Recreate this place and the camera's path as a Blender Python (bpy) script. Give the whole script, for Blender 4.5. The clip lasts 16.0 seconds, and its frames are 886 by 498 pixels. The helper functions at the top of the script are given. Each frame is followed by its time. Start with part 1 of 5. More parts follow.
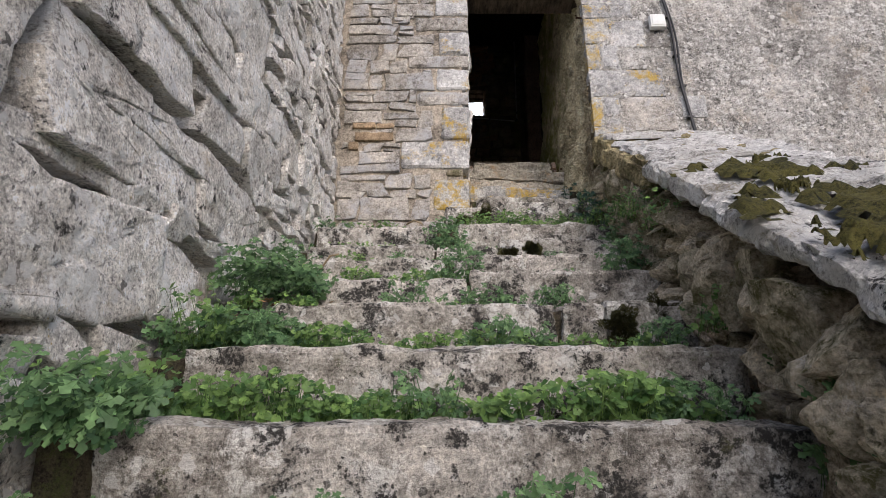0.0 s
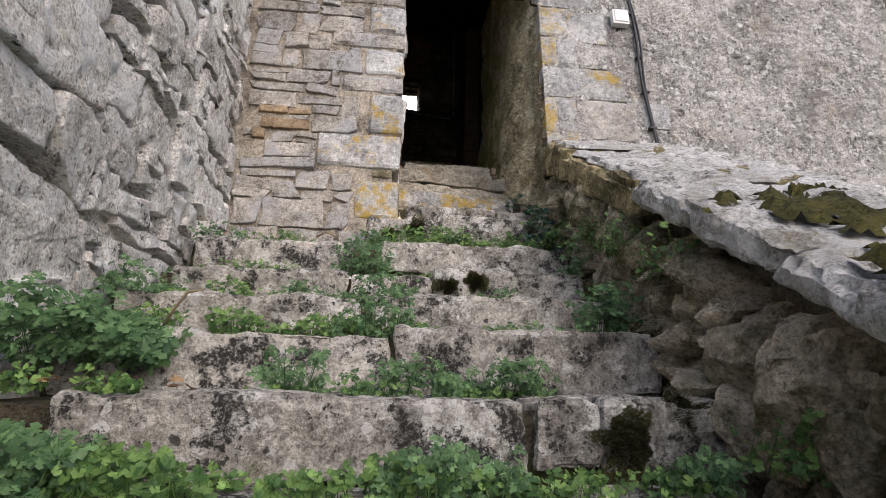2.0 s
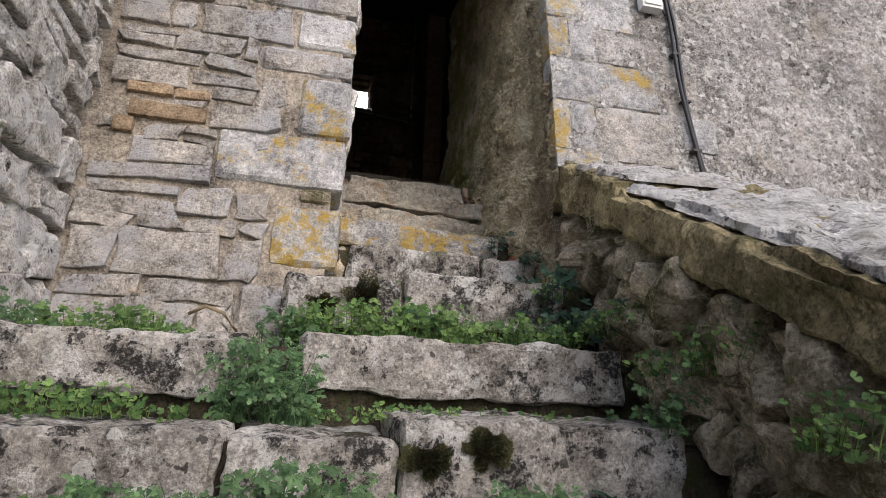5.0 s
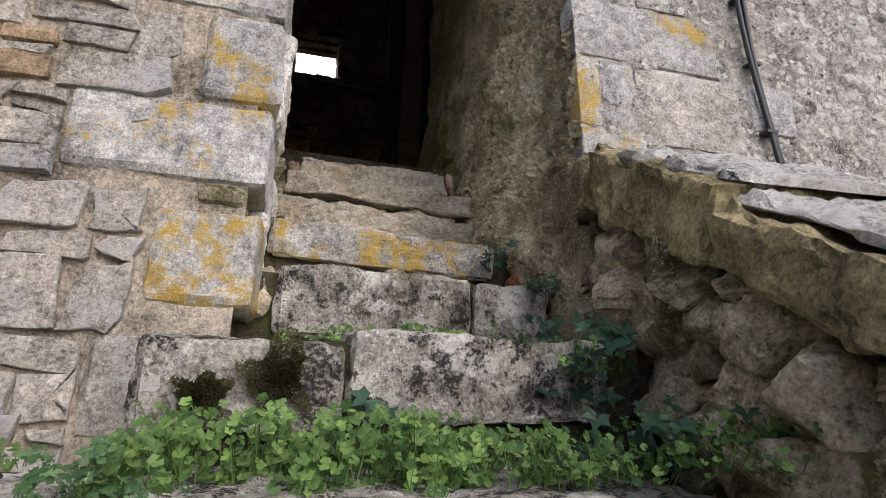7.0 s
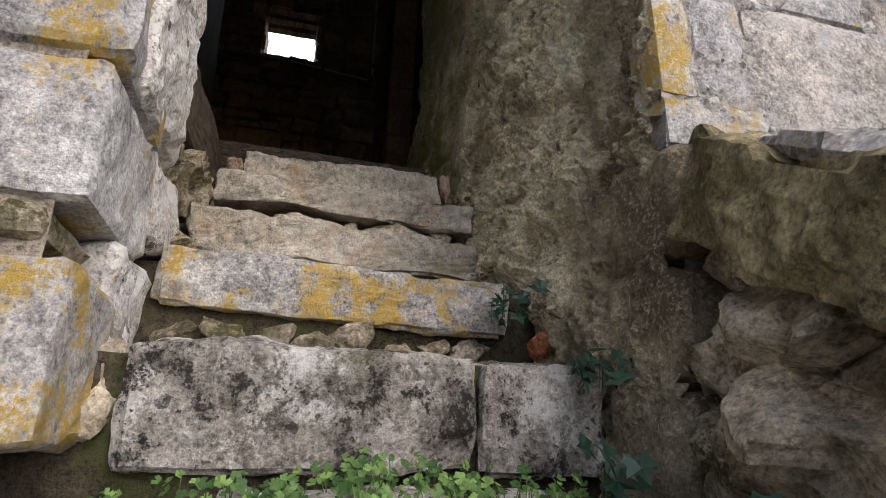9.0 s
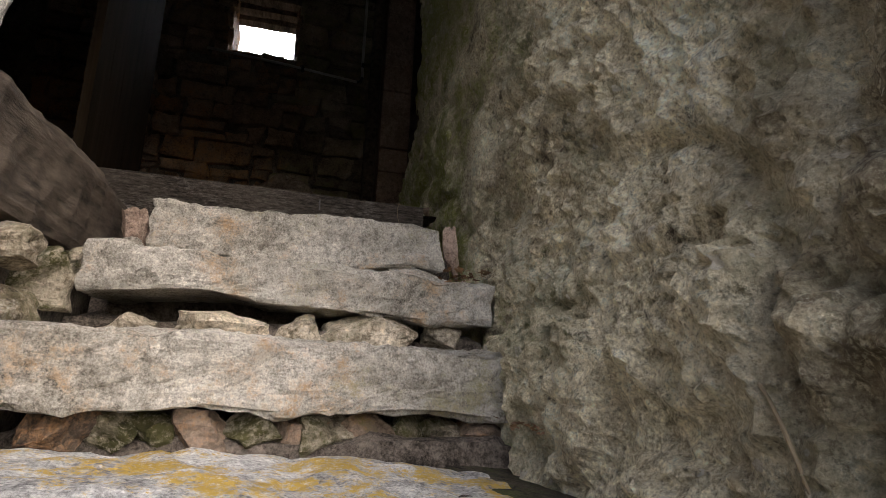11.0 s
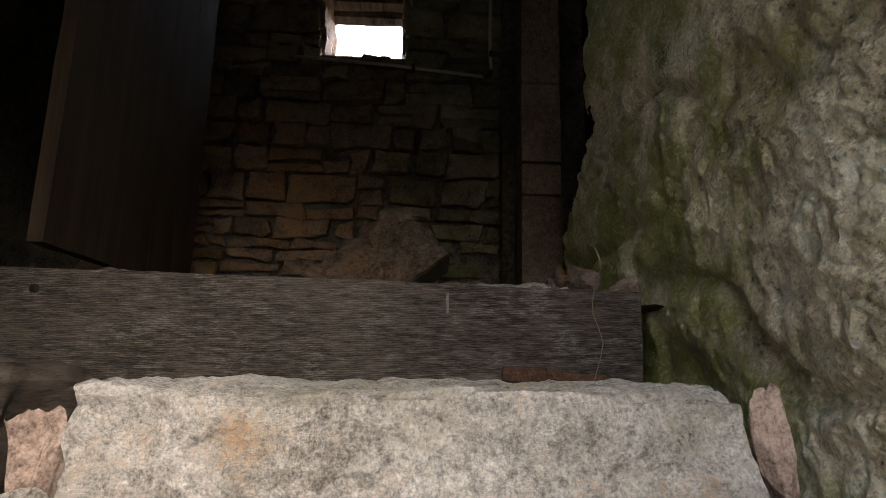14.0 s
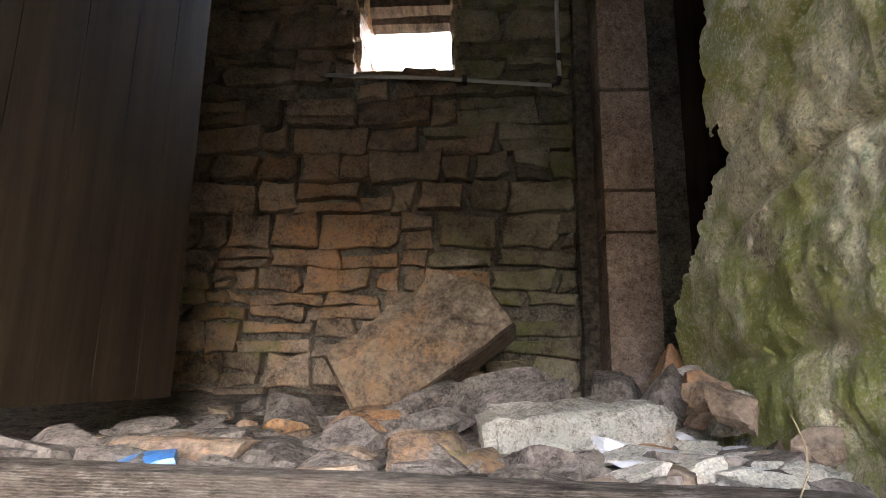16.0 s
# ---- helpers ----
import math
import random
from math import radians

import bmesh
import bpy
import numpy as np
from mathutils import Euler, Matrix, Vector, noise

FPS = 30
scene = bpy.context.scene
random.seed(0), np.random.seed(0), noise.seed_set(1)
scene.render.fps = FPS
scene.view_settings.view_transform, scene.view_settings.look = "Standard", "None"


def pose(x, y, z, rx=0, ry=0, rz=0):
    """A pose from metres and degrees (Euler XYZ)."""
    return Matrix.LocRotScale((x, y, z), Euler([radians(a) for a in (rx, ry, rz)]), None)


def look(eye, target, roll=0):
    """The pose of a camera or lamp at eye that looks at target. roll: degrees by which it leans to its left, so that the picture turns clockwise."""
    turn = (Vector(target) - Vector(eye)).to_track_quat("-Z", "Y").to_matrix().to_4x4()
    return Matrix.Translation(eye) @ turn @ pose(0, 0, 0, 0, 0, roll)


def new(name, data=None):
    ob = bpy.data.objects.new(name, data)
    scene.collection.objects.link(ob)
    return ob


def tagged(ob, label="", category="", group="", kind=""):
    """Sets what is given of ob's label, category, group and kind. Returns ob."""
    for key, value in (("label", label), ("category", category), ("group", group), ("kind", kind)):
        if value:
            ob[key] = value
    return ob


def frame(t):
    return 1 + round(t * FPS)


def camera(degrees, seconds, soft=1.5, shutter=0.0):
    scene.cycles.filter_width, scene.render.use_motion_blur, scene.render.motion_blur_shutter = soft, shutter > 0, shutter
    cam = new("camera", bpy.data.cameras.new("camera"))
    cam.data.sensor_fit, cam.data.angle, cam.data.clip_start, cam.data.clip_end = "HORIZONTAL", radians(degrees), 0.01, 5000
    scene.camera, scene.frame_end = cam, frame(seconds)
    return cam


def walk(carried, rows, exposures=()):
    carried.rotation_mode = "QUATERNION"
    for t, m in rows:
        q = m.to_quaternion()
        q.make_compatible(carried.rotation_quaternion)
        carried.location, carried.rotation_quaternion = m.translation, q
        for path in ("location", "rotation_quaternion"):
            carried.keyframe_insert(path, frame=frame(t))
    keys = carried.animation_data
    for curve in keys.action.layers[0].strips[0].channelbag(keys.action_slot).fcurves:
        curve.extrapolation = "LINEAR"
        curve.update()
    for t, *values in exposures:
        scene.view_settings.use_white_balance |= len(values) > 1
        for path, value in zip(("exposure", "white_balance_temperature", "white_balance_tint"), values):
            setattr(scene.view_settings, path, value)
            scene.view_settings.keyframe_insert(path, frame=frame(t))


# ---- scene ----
cam = camera(72.8, 16.0, soft=0.45)
METRES, EYE, TILT, LEAN, TURN = 8.0, 1.5, -10.0, 1.2, 0.8
ROWS = [
    (0.0, 0.0, 0.0, 0.0, -0.55, 24.2, -1.22),
    (0.5, -0.0058, 0.0269, 0.0144, -1.21, 24.16, -1.41),
    (1.0, -0.0048, 0.0517, 0.0335, -3.87, 23.97, -1.24),
    (1.5, -0.0009, 0.0777, 0.0463, -6.23, 23.87, -1.06),
    (2.0, 0.0032, 0.1014, 0.069, -8.27, 24.06, -0.92),
    (2.5, 0.0006, 0.1266, 0.086, -10.51, 24.36, -0.97),
    (3.0, -0.0002, 0.1527, 0.1099, -13.27, 24.54, -0.73),
    (3.5, 0.0022, 0.1829, 0.1268, -14.15, 24.67, -0.52),
    (4.0, 0.0044, 0.211, 0.1474, -13.92, 24.8, -0.65),
    (6.5, 0.0313, 0.3544, 0.2464, -15.74, 23.24, -0.85),
    (7.0, 0.0415, 0.3811, 0.2654, -16.19, 22.6, -0.56),
    (7.5, 0.0524, 0.4129, 0.2833, -16.49, 22.41, -0.49),
    (8.0, 0.0607, 0.4396, 0.3003, -16.42, 22.54, -0.6),
    (10.5, 0.097, 0.5616, 0.3923, -16.54, 22.51, -0.85),
    (11.0, 0.1027, 0.5855, 0.418, -16.14, 22.17, -0.83),
    (11.5, 0.1092, 0.6099, 0.429, -15.41, 22.07, -0.85),
    (12.0, 0.1184, 0.6378, 0.4445, -13.63, 21.95, -0.86),
    (12.5, 0.1159, 0.6561, 0.4694, -9.9, 21.96, -1.17),
    (13.0, 0.1154, 0.6732, 0.4817, -7.05, 21.83, -1.61),
    (13.5, 0.1131, 0.6969, 0.4928, -5.49, 21.73, -1.69),
    (14.0, 0.108, 0.7219, 0.5164, -3.48, 21.54, -1.91),
    (14.5, 0.1034, 0.7401, 0.5371, -2.78, 22.31, -1.92),
    (15.0, 0.1039, 0.7572, 0.5481, -1.28, 22.86, -1.94),
    (15.5, 0.1103, 0.7739, 0.5617, 1.53, 22.74, -1.97),
    (16.0, 0.1125, 0.789, 0.574, 3.09, 21.81, -2.55),
]
EXPO = [(t, stops, 6100 if t < 14.8 else 5850, 14) for t, stops in [(0.0, -0.16), (4.0, -0.16), (6.5, -0.06), (8.0, 0.08), (10.5, 0.42), (11.5, 0.85), (12.5, 1.12), (13.5, 1.5), (14.0, 1.42), (14.5, 1.6), (15.0, 2.85), (15.5, 3.6), (16.0, 3.9)]]
walk(cam, [(t, pose(0, 0, EYE, TILT, LEAN, TURN) @ pose(METRES * x, METRES * y, METRES * z, 90 + pitch, roll, yaw)) for t, x, y, z, yaw, pitch, roll in ROWS], EXPO)

# ---- light: a bright overcast sky ----
world = bpy.data.worlds.new("sky")
scene.world = world
world.use_nodes = True
wn = world.node_tree
sky = wn.nodes.new("ShaderNodeTexSky")
sky.sky_type, sky.sun_disc = "NISHITA", False
sky.sun_elevation, sky.sun_rotation = radians(38), radians(158)
sky.air_density, sky.dust_density, sky.ozone_density = 1.0, 4.0, 1.0
wn.links.new(sky.outputs[0], wn.nodes["Background"].inputs[0])
wn.nodes["Background"].inputs[1].default_value = 0.18
sun = new("sun", bpy.data.lights.new("sun", "SUN"))
sun.data.energy, sun.data.angle, sun.data.color = 1.3, radians(75), (1.0, 0.98, 0.97)
sun.matrix_world = look((4.9, -8.0, 11.0), (0.5, 3.0, 2.0))


# ---- materials ----
def ramp(nt, fac, stops):
    r = nt.nodes.new("ShaderNodeValToRGB")
    while len(r.color_ramp.elements) < len(stops):
        r.color_ramp.elements.new(0.5)
    for e, (p, c) in zip(r.color_ramp.elements, stops):
        e.position = p
        e.color = (c, c, c, 1) if isinstance(c, (int, float)) else (*c, 1)
    nt.links.new(fac, r.inputs[0])
    return r.outputs[0]


def noise_tex(nt, co, scale, detail=6.0, rough=0.6, stretch=None):
    if stretch:
        m = nt.nodes.new("ShaderNodeMapping")
        m.inputs["Scale"].default_value = stretch
        nt.links.new(co, m.inputs[0])
        co = m.outputs[0]
    n = nt.nodes.new("ShaderNodeTexNoise")
    n.inputs["Scale"].default_value, n.inputs["Detail"].default_value, n.inputs["Roughness"].default_value = scale, detail, rough
    nt.links.new(co, n.inputs["Vector"])
    return n.outputs[0]


def mix(nt, fac, a, b, mode="MIX"):
    m = nt.nodes.new("ShaderNodeMix")
    m.data_type, m.blend_type = "RGBA", mode
    for sock, v in ((m.inputs[0], fac), (m.inputs[6], a), (m.inputs[7], b)):
        if isinstance(v, (int, float)):
            sock.default_value = v
        elif isinstance(v, tuple):
            sock.default_value = (*v, 1)
        else:
            nt.links.new(v, sock)
    return m.outputs[2]


def maths(nt, op, a, b):
    m = nt.nodes.new("ShaderNodeMath")
    m.operation = op
    for sock, v in ((m.inputs[0], a), (m.inputs[1], b)):
        if isinstance(v, (int, float)):
            sock.default_value = v
        else:
            nt.links.new(v, sock)
    return m.outputs[0]


def ridged(nt, co, scale, detail=7.0, stretch=None):
    out = noise_tex(nt, co, scale, detail, 0.6, stretch)
    out.node.noise_type = "RIDGED_MULTIFRACTAL"
    return out


def rock(name, dark, light, patches=(), grain=30.0, bump=0.6, stretch=None, tint=0.12, rough=0.92, big=2.2, pits=0.5, depth=0.02, discs=(), grit=0.7, gloss=0.25):
    """Weathered stone. patches: (colour, scale, low, high, offset[, y from, y to]) of lichen, stain or moss with ragged edges, the last two letting it
    set in along the passage; discs: (colour, scale, radius, share) of small round lichens."""
    mat = bpy.data.materials.new(name)
    mat.use_nodes = True
    nt = mat.node_tree
    co = nt.nodes.new("ShaderNodeNewGeometry").outputs["Position"]
    info = nt.nodes.new("ShaderNodeObjectInfo")
    n1 = noise_tex(nt, co, big, 8, 0.65, stretch)
    n2 = noise_tex(nt, co, grain * 2.6, 5, 0.75, stretch)
    n3 = noise_tex(nt, co, grain * 0.5, 9, 0.75, stretch)
    crack = ridged(nt, co, grain * 0.22, 8, stretch)
    both = maths(nt, "ADD", maths(nt, "MULTIPLY", n1, 0.3), maths(nt, "ADD", maths(nt, "MULTIPLY", n2, 0.3), maths(nt, "MULTIPLY", n3, 0.4)))
    col = ramp(nt, both, [(0.39, tuple(c * 0.42 for c in dark)), (0.44, dark), (0.525, light), (0.575, tuple(min(0.85, c * 1.3) for c in light))])
    col = mix(nt, 1.0, col, ramp(nt, info.outputs["Random"], [(0.0, 1.0 - tint), (1.0, 1.0 + tint)]), "MULTIPLY")
    height = maths(nt, "ADD", maths(nt, "MULTIPLY", n2, 0.36), maths(nt, "ADD", maths(nt, "MULTIPLY", n3, 0.7), maths(nt, "MULTIPLY", crack, -0.55)))
    if pits:
        spots = ramp(nt, noise_tex(nt, co, grain * 2.2, 2, 0.5), [(0.3, 0.3), (0.38, 0.9), (0.6, 1.0), (0.68, 1.3)])
        col = mix(nt, pits, col, mix(nt, 1.0, col, spots, "MULTIPLY"))
    speck = ramp(nt, noise_tex(nt, co, grain * 3.2, 4, 0.7), [(0.36, 0.5), (0.46, 1.0), (0.66, 1.3)])
    col = mix(nt, grit, col, speck, "MULTIPLY")
    fleck = ramp(nt, noise_tex(nt, co, grain * 0.9, 7, 0.75), [(0.38, 0.42), (0.45, 0.92), (0.58, 1.08), (0.68, 1.25)])
    col = mix(nt, grit * 0.8, col, fleck, "MULTIPLY")
    for pc, scale, radius, share in discs:
        v = nt.nodes.new("ShaderNodeTexVoronoi")
        v.inputs["Scale"].default_value = scale
        warp = nt.nodes.new("ShaderNodeVectorMath")
        warp.operation = "MULTIPLY_ADD"
        nz = nt.nodes.new("ShaderNodeTexNoise")
        nz.inputs["Scale"].default_value = scale * 1.5
        nt.links.new(co, nz.inputs["Vector"])
        nt.links.new(nz.outputs[1], warp.inputs[0])
        warp.inputs[1].default_value = (0.9 / scale,) * 3
        nt.links.new(co, warp.inputs[2])
        nt.links.new(warp.outputs[0], v.inputs["Vector"])
        sep = nt.nodes.new("ShaderNodeSeparateColor")
        nt.links.new(v.outputs["Color"], sep.inputs[0])
        pick = ramp(nt, sep.outputs[0], [(1 - share - 0.02, 0.0), (1 - share, 1.0)])
        size = maths(nt, "MULTIPLY", sep.outputs[1], radius)
        inside = maths(nt, "LESS_THAN", v.outputs["Distance"], maths(nt, "ADD", size, radius * 0.35))
        col = mix(nt, maths(nt, "MULTIPLY", maths(nt, "MULTIPLY", pick, inside), 0.8), col, mix(nt, n3, tuple(c * 0.7 for c in pc), tuple(min(1, c * 1.25) for c in pc)))
    for pc, ps, lo, hi, off, *span in patches:
        mp = nt.nodes.new("ShaderNodeMapping")
        mp.inputs["Location"].default_value = (off, off * 1.7, off * 0.6)
        nt.links.new(co, mp.inputs[0])
        pn = noise_tex(nt, mp.outputs[0], ps, 9, 0.72)
        pn = maths(nt, "ADD", maths(nt, "MULTIPLY", pn, 0.6), maths(nt, "ADD", maths(nt, "MULTIPLY", n2, 0.2), maths(nt, "MULTIPLY", n3, 0.2)))
        if span:
            xyz = nt.nodes.new("ShaderNodeSeparateXYZ")
            nt.links.new(co, xyz.inputs[0])
            mr = nt.nodes.new("ShaderNodeMapRange")
            nt.links.new(xyz.outputs[1], mr.inputs[0])
            for k, val in enumerate((span[0], span[1], -0.16, 0.04)):
                mr.inputs[k + 1].default_value = val
            pn = maths(nt, "ADD", pn, mr.outputs[0])
        f = ramp(nt, pn, [((lo - 0.5) * 0.8 + 0.5, 0.0), ((hi - 0.5) * 0.8 + 0.49, 1.0)])
        f = maths(nt, "MULTIPLY", f, ramp(nt, noise_tex(nt, mp.outputs[0], grain * 2.0, 5, 0.75), [(0.38, 0.4), (0.5, 1.0)]))
        col = mix(nt, f, col, mix(nt, n2, tuple(c * 0.55 for c in pc), tuple(min(1, c * 1.4) for c in pc)))
    # colour darkens along the same cracks that lower the bump
    col = mix(nt, 0.8, col, mix(nt, 1.0, col, ramp(nt, crack, [(0.45, 1.06), (0.72, 0.72), (0.9, 0.42)]), "MULTIPLY"))
    bs = nt.nodes["Principled BSDF"]
    nt.links.new(col, bs.inputs["Base Color"])
    bs.inputs["Roughness"].default_value = rough
    bs.inputs["Specular IOR Level"].default_value = gloss
    b = nt.nodes.new("ShaderNodeBump")
    b.inputs["Strength"].default_value, b.inputs["Distance"].default_value = min(1.0, bump), depth
    nt.links.new(height, b.inputs["Height"])
    nt.links.new(b.outputs[0], bs.inputs["Normal"])
    return mat


def plain(name, colour, rough=0.7, metal=0.0, var=0.2, scale=30.0, bump=0.15):
    mat = bpy.data.materials.new(name)
    mat.use_nodes = True
    nt = mat.node_tree
    co = nt.nodes.new("ShaderNodeNewGeometry").outputs["Position"]
    n = noise_tex(nt, co, scale)
    col = ramp(nt, n, [(0.3, tuple(c * (1 - var) for c in colour)), (0.7, tuple(min(1, c * (1 + var)) for c in colour))])
    bs = nt.nodes["Principled BSDF"]
    nt.links.new(col, bs.inputs["Base Color"])
    bs.inputs["Roughness"].default_value, bs.inputs["Metallic"].default_value = rough, metal
    b = nt.nodes.new("ShaderNodeBump")
    b.inputs["Strength"].default_value, b.inputs["Distance"].default_value = bump, 0.005
    nt.links.new(n, b.inputs["Height"])
    nt.links.new(b.outputs[0], bs.inputs["Normal"])
    return mat


def timber(name, dark, light, stretch, bump=0.5, pale=None, gloss=0.25, rings=0.0):
    """Old grey wood whose grain runs along the axis that stretch makes short."""
    mat = bpy.data.materials.new(name)
    mat.use_nodes = True
    nt = mat.node_tree
    co = nt.nodes.new("ShaderNodeNewGeometry").outputs["Position"]
    g = noise_tex(nt, co, 1.0, 9, 0.72, stretch)
    if rings:
        mp = nt.nodes.new("ShaderNodeMapping")
        mp.inputs["Scale"].default_value = (0.3, 1.0, 1.0)
        nt.links.new(co, mp.inputs[0])
        wv = nt.nodes.new("ShaderNodeTexWave")
        wv.bands_direction = "Z"
        for key, value in (("Scale", rings), ("Distortion", 7.0), ("Detail", 5.0), ("Detail Scale", 1.6), ("Detail Roughness", 0.7)):
            wv.inputs[key].default_value = value
        nt.links.new(mp.outputs[0], wv.inputs["Vector"])
        g = maths(nt, "ADD", maths(nt, "MULTIPLY", g, 0.9), maths(nt, "MULTIPLY", wv.outputs["Fac"], 0.1))
    g2 = noise_tex(nt, co, 3.0, 6, 0.6)
    col = ramp(nt, maths(nt, "ADD", maths(nt, "MULTIPLY", g, 0.7), maths(nt, "MULTIPLY", g2, 0.3)), [(0.4, dark), (0.5, tuple((a + b) / 2 for a, b in zip(dark, light))), (0.6, light)])
    if pale:
        f = ramp(nt, maths(nt, "ADD", maths(nt, "MULTIPLY", g, 0.5), maths(nt, "MULTIPLY", noise_tex(nt, co, 9.0, 8, 0.7), 0.5)), [(0.54, 0.0), (0.62, 1.0)])
        col = mix(nt, f, col, pale)
    bs = nt.nodes["Principled BSDF"]
    nt.links.new(col, bs.inputs["Base Color"])
    bs.inputs["Roughness"].default_value = 0.85
    bs.inputs["Specular IOR Level"].default_value = gloss
    b = nt.nodes.new("ShaderNodeBump")
    b.inputs["Strength"].default_value, b.inputs["Distance"].default_value = bump, 0.02
    nt.links.new(g, b.inputs["Height"])
    nt.links.new(b.outputs[0], bs.inputs["Normal"])
    return mat


def leaf_mat(name, a, b, rough=0.5, trans=0.25):
    mat = bpy.data.materials.new(name)
    mat.use_nodes = True
    nt = mat.node_tree
    geo = nt.nodes.new("ShaderNodeNewGeometry")
    col = ramp(nt, geo.outputs["Random Per Island"], [(0.0, a), (0.8, b), (1.0, tuple(min(1, c * 1.5) for c in b))])
    n = noise_tex(nt, geo.outputs["Position"], 60.0, 4)
    col = mix(nt, 0.5, col, mix(nt, 1.0, col, ramp(nt, n, [(0.3, 0.5), (0.7, 1.4)]), "MULTIPLY"))
    bs = nt.nodes["Principled BSDF"]
    nt.links.new(col, bs.inputs["Base Color"])
    bs.inputs["Roughness"].default_value = rough
    bs.inputs["Specular IOR Level"].default_value = 0.3
    tr = nt.nodes.new("ShaderNodeBsdfTranslucent")
    nt.links.new(col, tr.inputs[0])
    ms = nt.nodes.new("ShaderNodeMixShader")
    ms.inputs[0].default_value = trans
    nt.links.new(bs.outputs[0], ms.inputs[1])
    nt.links.new(tr.outputs[0], ms.inputs[2])
    nt.links.new(ms.outputs[0], nt.nodes["Material Output"].inputs["Surface"])
    return mat


OCHRE, PALE, BLACK, GREEN = (0.44, 0.3, 0.06), (0.6, 0.59, 0.56), (0.035, 0.033, 0.03), (0.07, 0.09, 0.025)
M_WALL = rock("left_wall_stone", (0.47, 0.44, 0.395), (0.84, 0.805, 0.75), [((0.74, 0.73, 0.7), 3.0, 0.52, 0.6, 3), ((0.36, 0.28, 0.17), 2.2, 0.58, 0.68, 9), (OCHRE, 5.5, 0.62, 0.68, 21), (BLACK, 8.0, 0.57, 0.63, 2)], grain=28, bump=1.0, pits=0.9, grit=0.9, depth=0.03, discs=[((0.72, 0.71, 0.68), 16.0, 0.4, 0.3), (BLACK, 22.0, 0.3, 0.05)])
M_STONE = rock("facade_stone", (0.2, 0.182, 0.158), (0.45, 0.42, 0.375), [((0.42, 0.42, 0.43), 3.5, 0.5, 0.6, 5), (OCHRE, 6.0, 0.64, 0.69, 14), ((0.38, 0.26, 0.13), 3.0, 0.62, 0.7, 29)], grain=30, bump=0.9, tint=0.22, depth=0.025)
M_QUOIN = rock("dressed_stone", (0.27, 0.265, 0.26), (0.53, 0.525, 0.51), [(OCHRE, 3.6, 0.54, 0.6, 33)], grain=42, bump=0.9, tint=0.1, depth=0.02, discs=[(PALE, 14.0, 0.4, 0.12)])
M_LICHEN = rock("lichened_stone", (0.22, 0.215, 0.205), (0.48, 0.475, 0.45), [(OCHRE, 6.0, 0.49, 0.56, 2), (BLACK, 7.0, 0.62, 0.68, 7)], grain=40, bump=0.9, tint=0.06)
M_STEP = rock("step_stone", (0.22, 0.2, 0.172), (0.49, 0.46, 0.41), [((0.68, 0.67, 0.63), 4.5, 0.52, 0.6, 11), (BLACK, 6.5, 0.515, 0.565, 4), ((0.1, 0.1, 0.045), 2.4, 0.58, 0.68, 17)], grain=34, bump=1.0, tint=0.1, depth=0.025, discs=[(PALE, 17.0, 0.4, 0.25), (BLACK, 26.0, 0.3, 0.08)])
M_INSTEP = rock("doorway_step_stone", (0.275, 0.25, 0.202), (0.54, 0.51, 0.44), [((0.46, 0.31, 0.17), 4.5, 0.55, 0.66, 8), ((0.4, 0.39, 0.33), 3.0, 0.53, 0.64, 2), ((0.3, 0.27, 0.15), 2.6, 0.55, 0.66, 27)], grain=60, bump=1.0, tint=0.06, depth=0.02, grit=0.55)
M_RUBBLE = rock("rubble_stone", (0.2, 0.165, 0.11), (0.58, 0.51, 0.39), [((0.6, 0.56, 0.5), 4.0, 0.58, 0.66, 31), ((0.08, 0.075, 0.028), 3.2, 0.465, 0.58, 6), ((0.07, 0.06, 0.045), 2.2, 0.55, 0.66, 15)], grain=28, bump=0.9, tint=0.28, depth=0.025)
M_COPING = rock("coping_stone", (0.3, 0.285, 0.26), (0.62, 0.605, 0.575), [(PALE, 4.0, 0.48, 0.58, 1), (BLACK, 7.0, 0.58, 0.63, 5), ((0.2, 0.165, 0.1), 2.6, 0.54, 0.64, 13)], grain=32, bump=1.0, tint=0.08, depth=0.03, discs=[(BLACK, 16.0, 0.32, 0.2), (PALE, 14.0, 0.4, 0.3)])
M_MORTAR = rock("old_mortar", (0.055, 0.048, 0.038), (0.16, 0.14, 0.11), (), grain=30, bump=0.8, tint=0.0, depth=0.03)
M_PLASTER = rock("roughcast", (0.22, 0.21, 0.19), (0.51, 0.49, 0.455), [((0.17, 0.155, 0.14), 1.3, 0.52, 0.64, 12), ((0.46, 0.4, 0.32), 1.8, 0.54, 0.66, 7), ((0.5, 0.49, 0.46), 2.2, 0.56, 0.66, 31), (OCHRE, 6.0, 0.68, 0.72, 3)], grain=26, bump=1.0, tint=0.0, depth=0.035, discs=[((0.7, 0.69, 0.66), 24.0, 0.42, 0.4), ((0.68, 0.67, 0.64), 13.0, 0.4, 0.25), (BLACK, 30.0, 0.3, 0.18)])
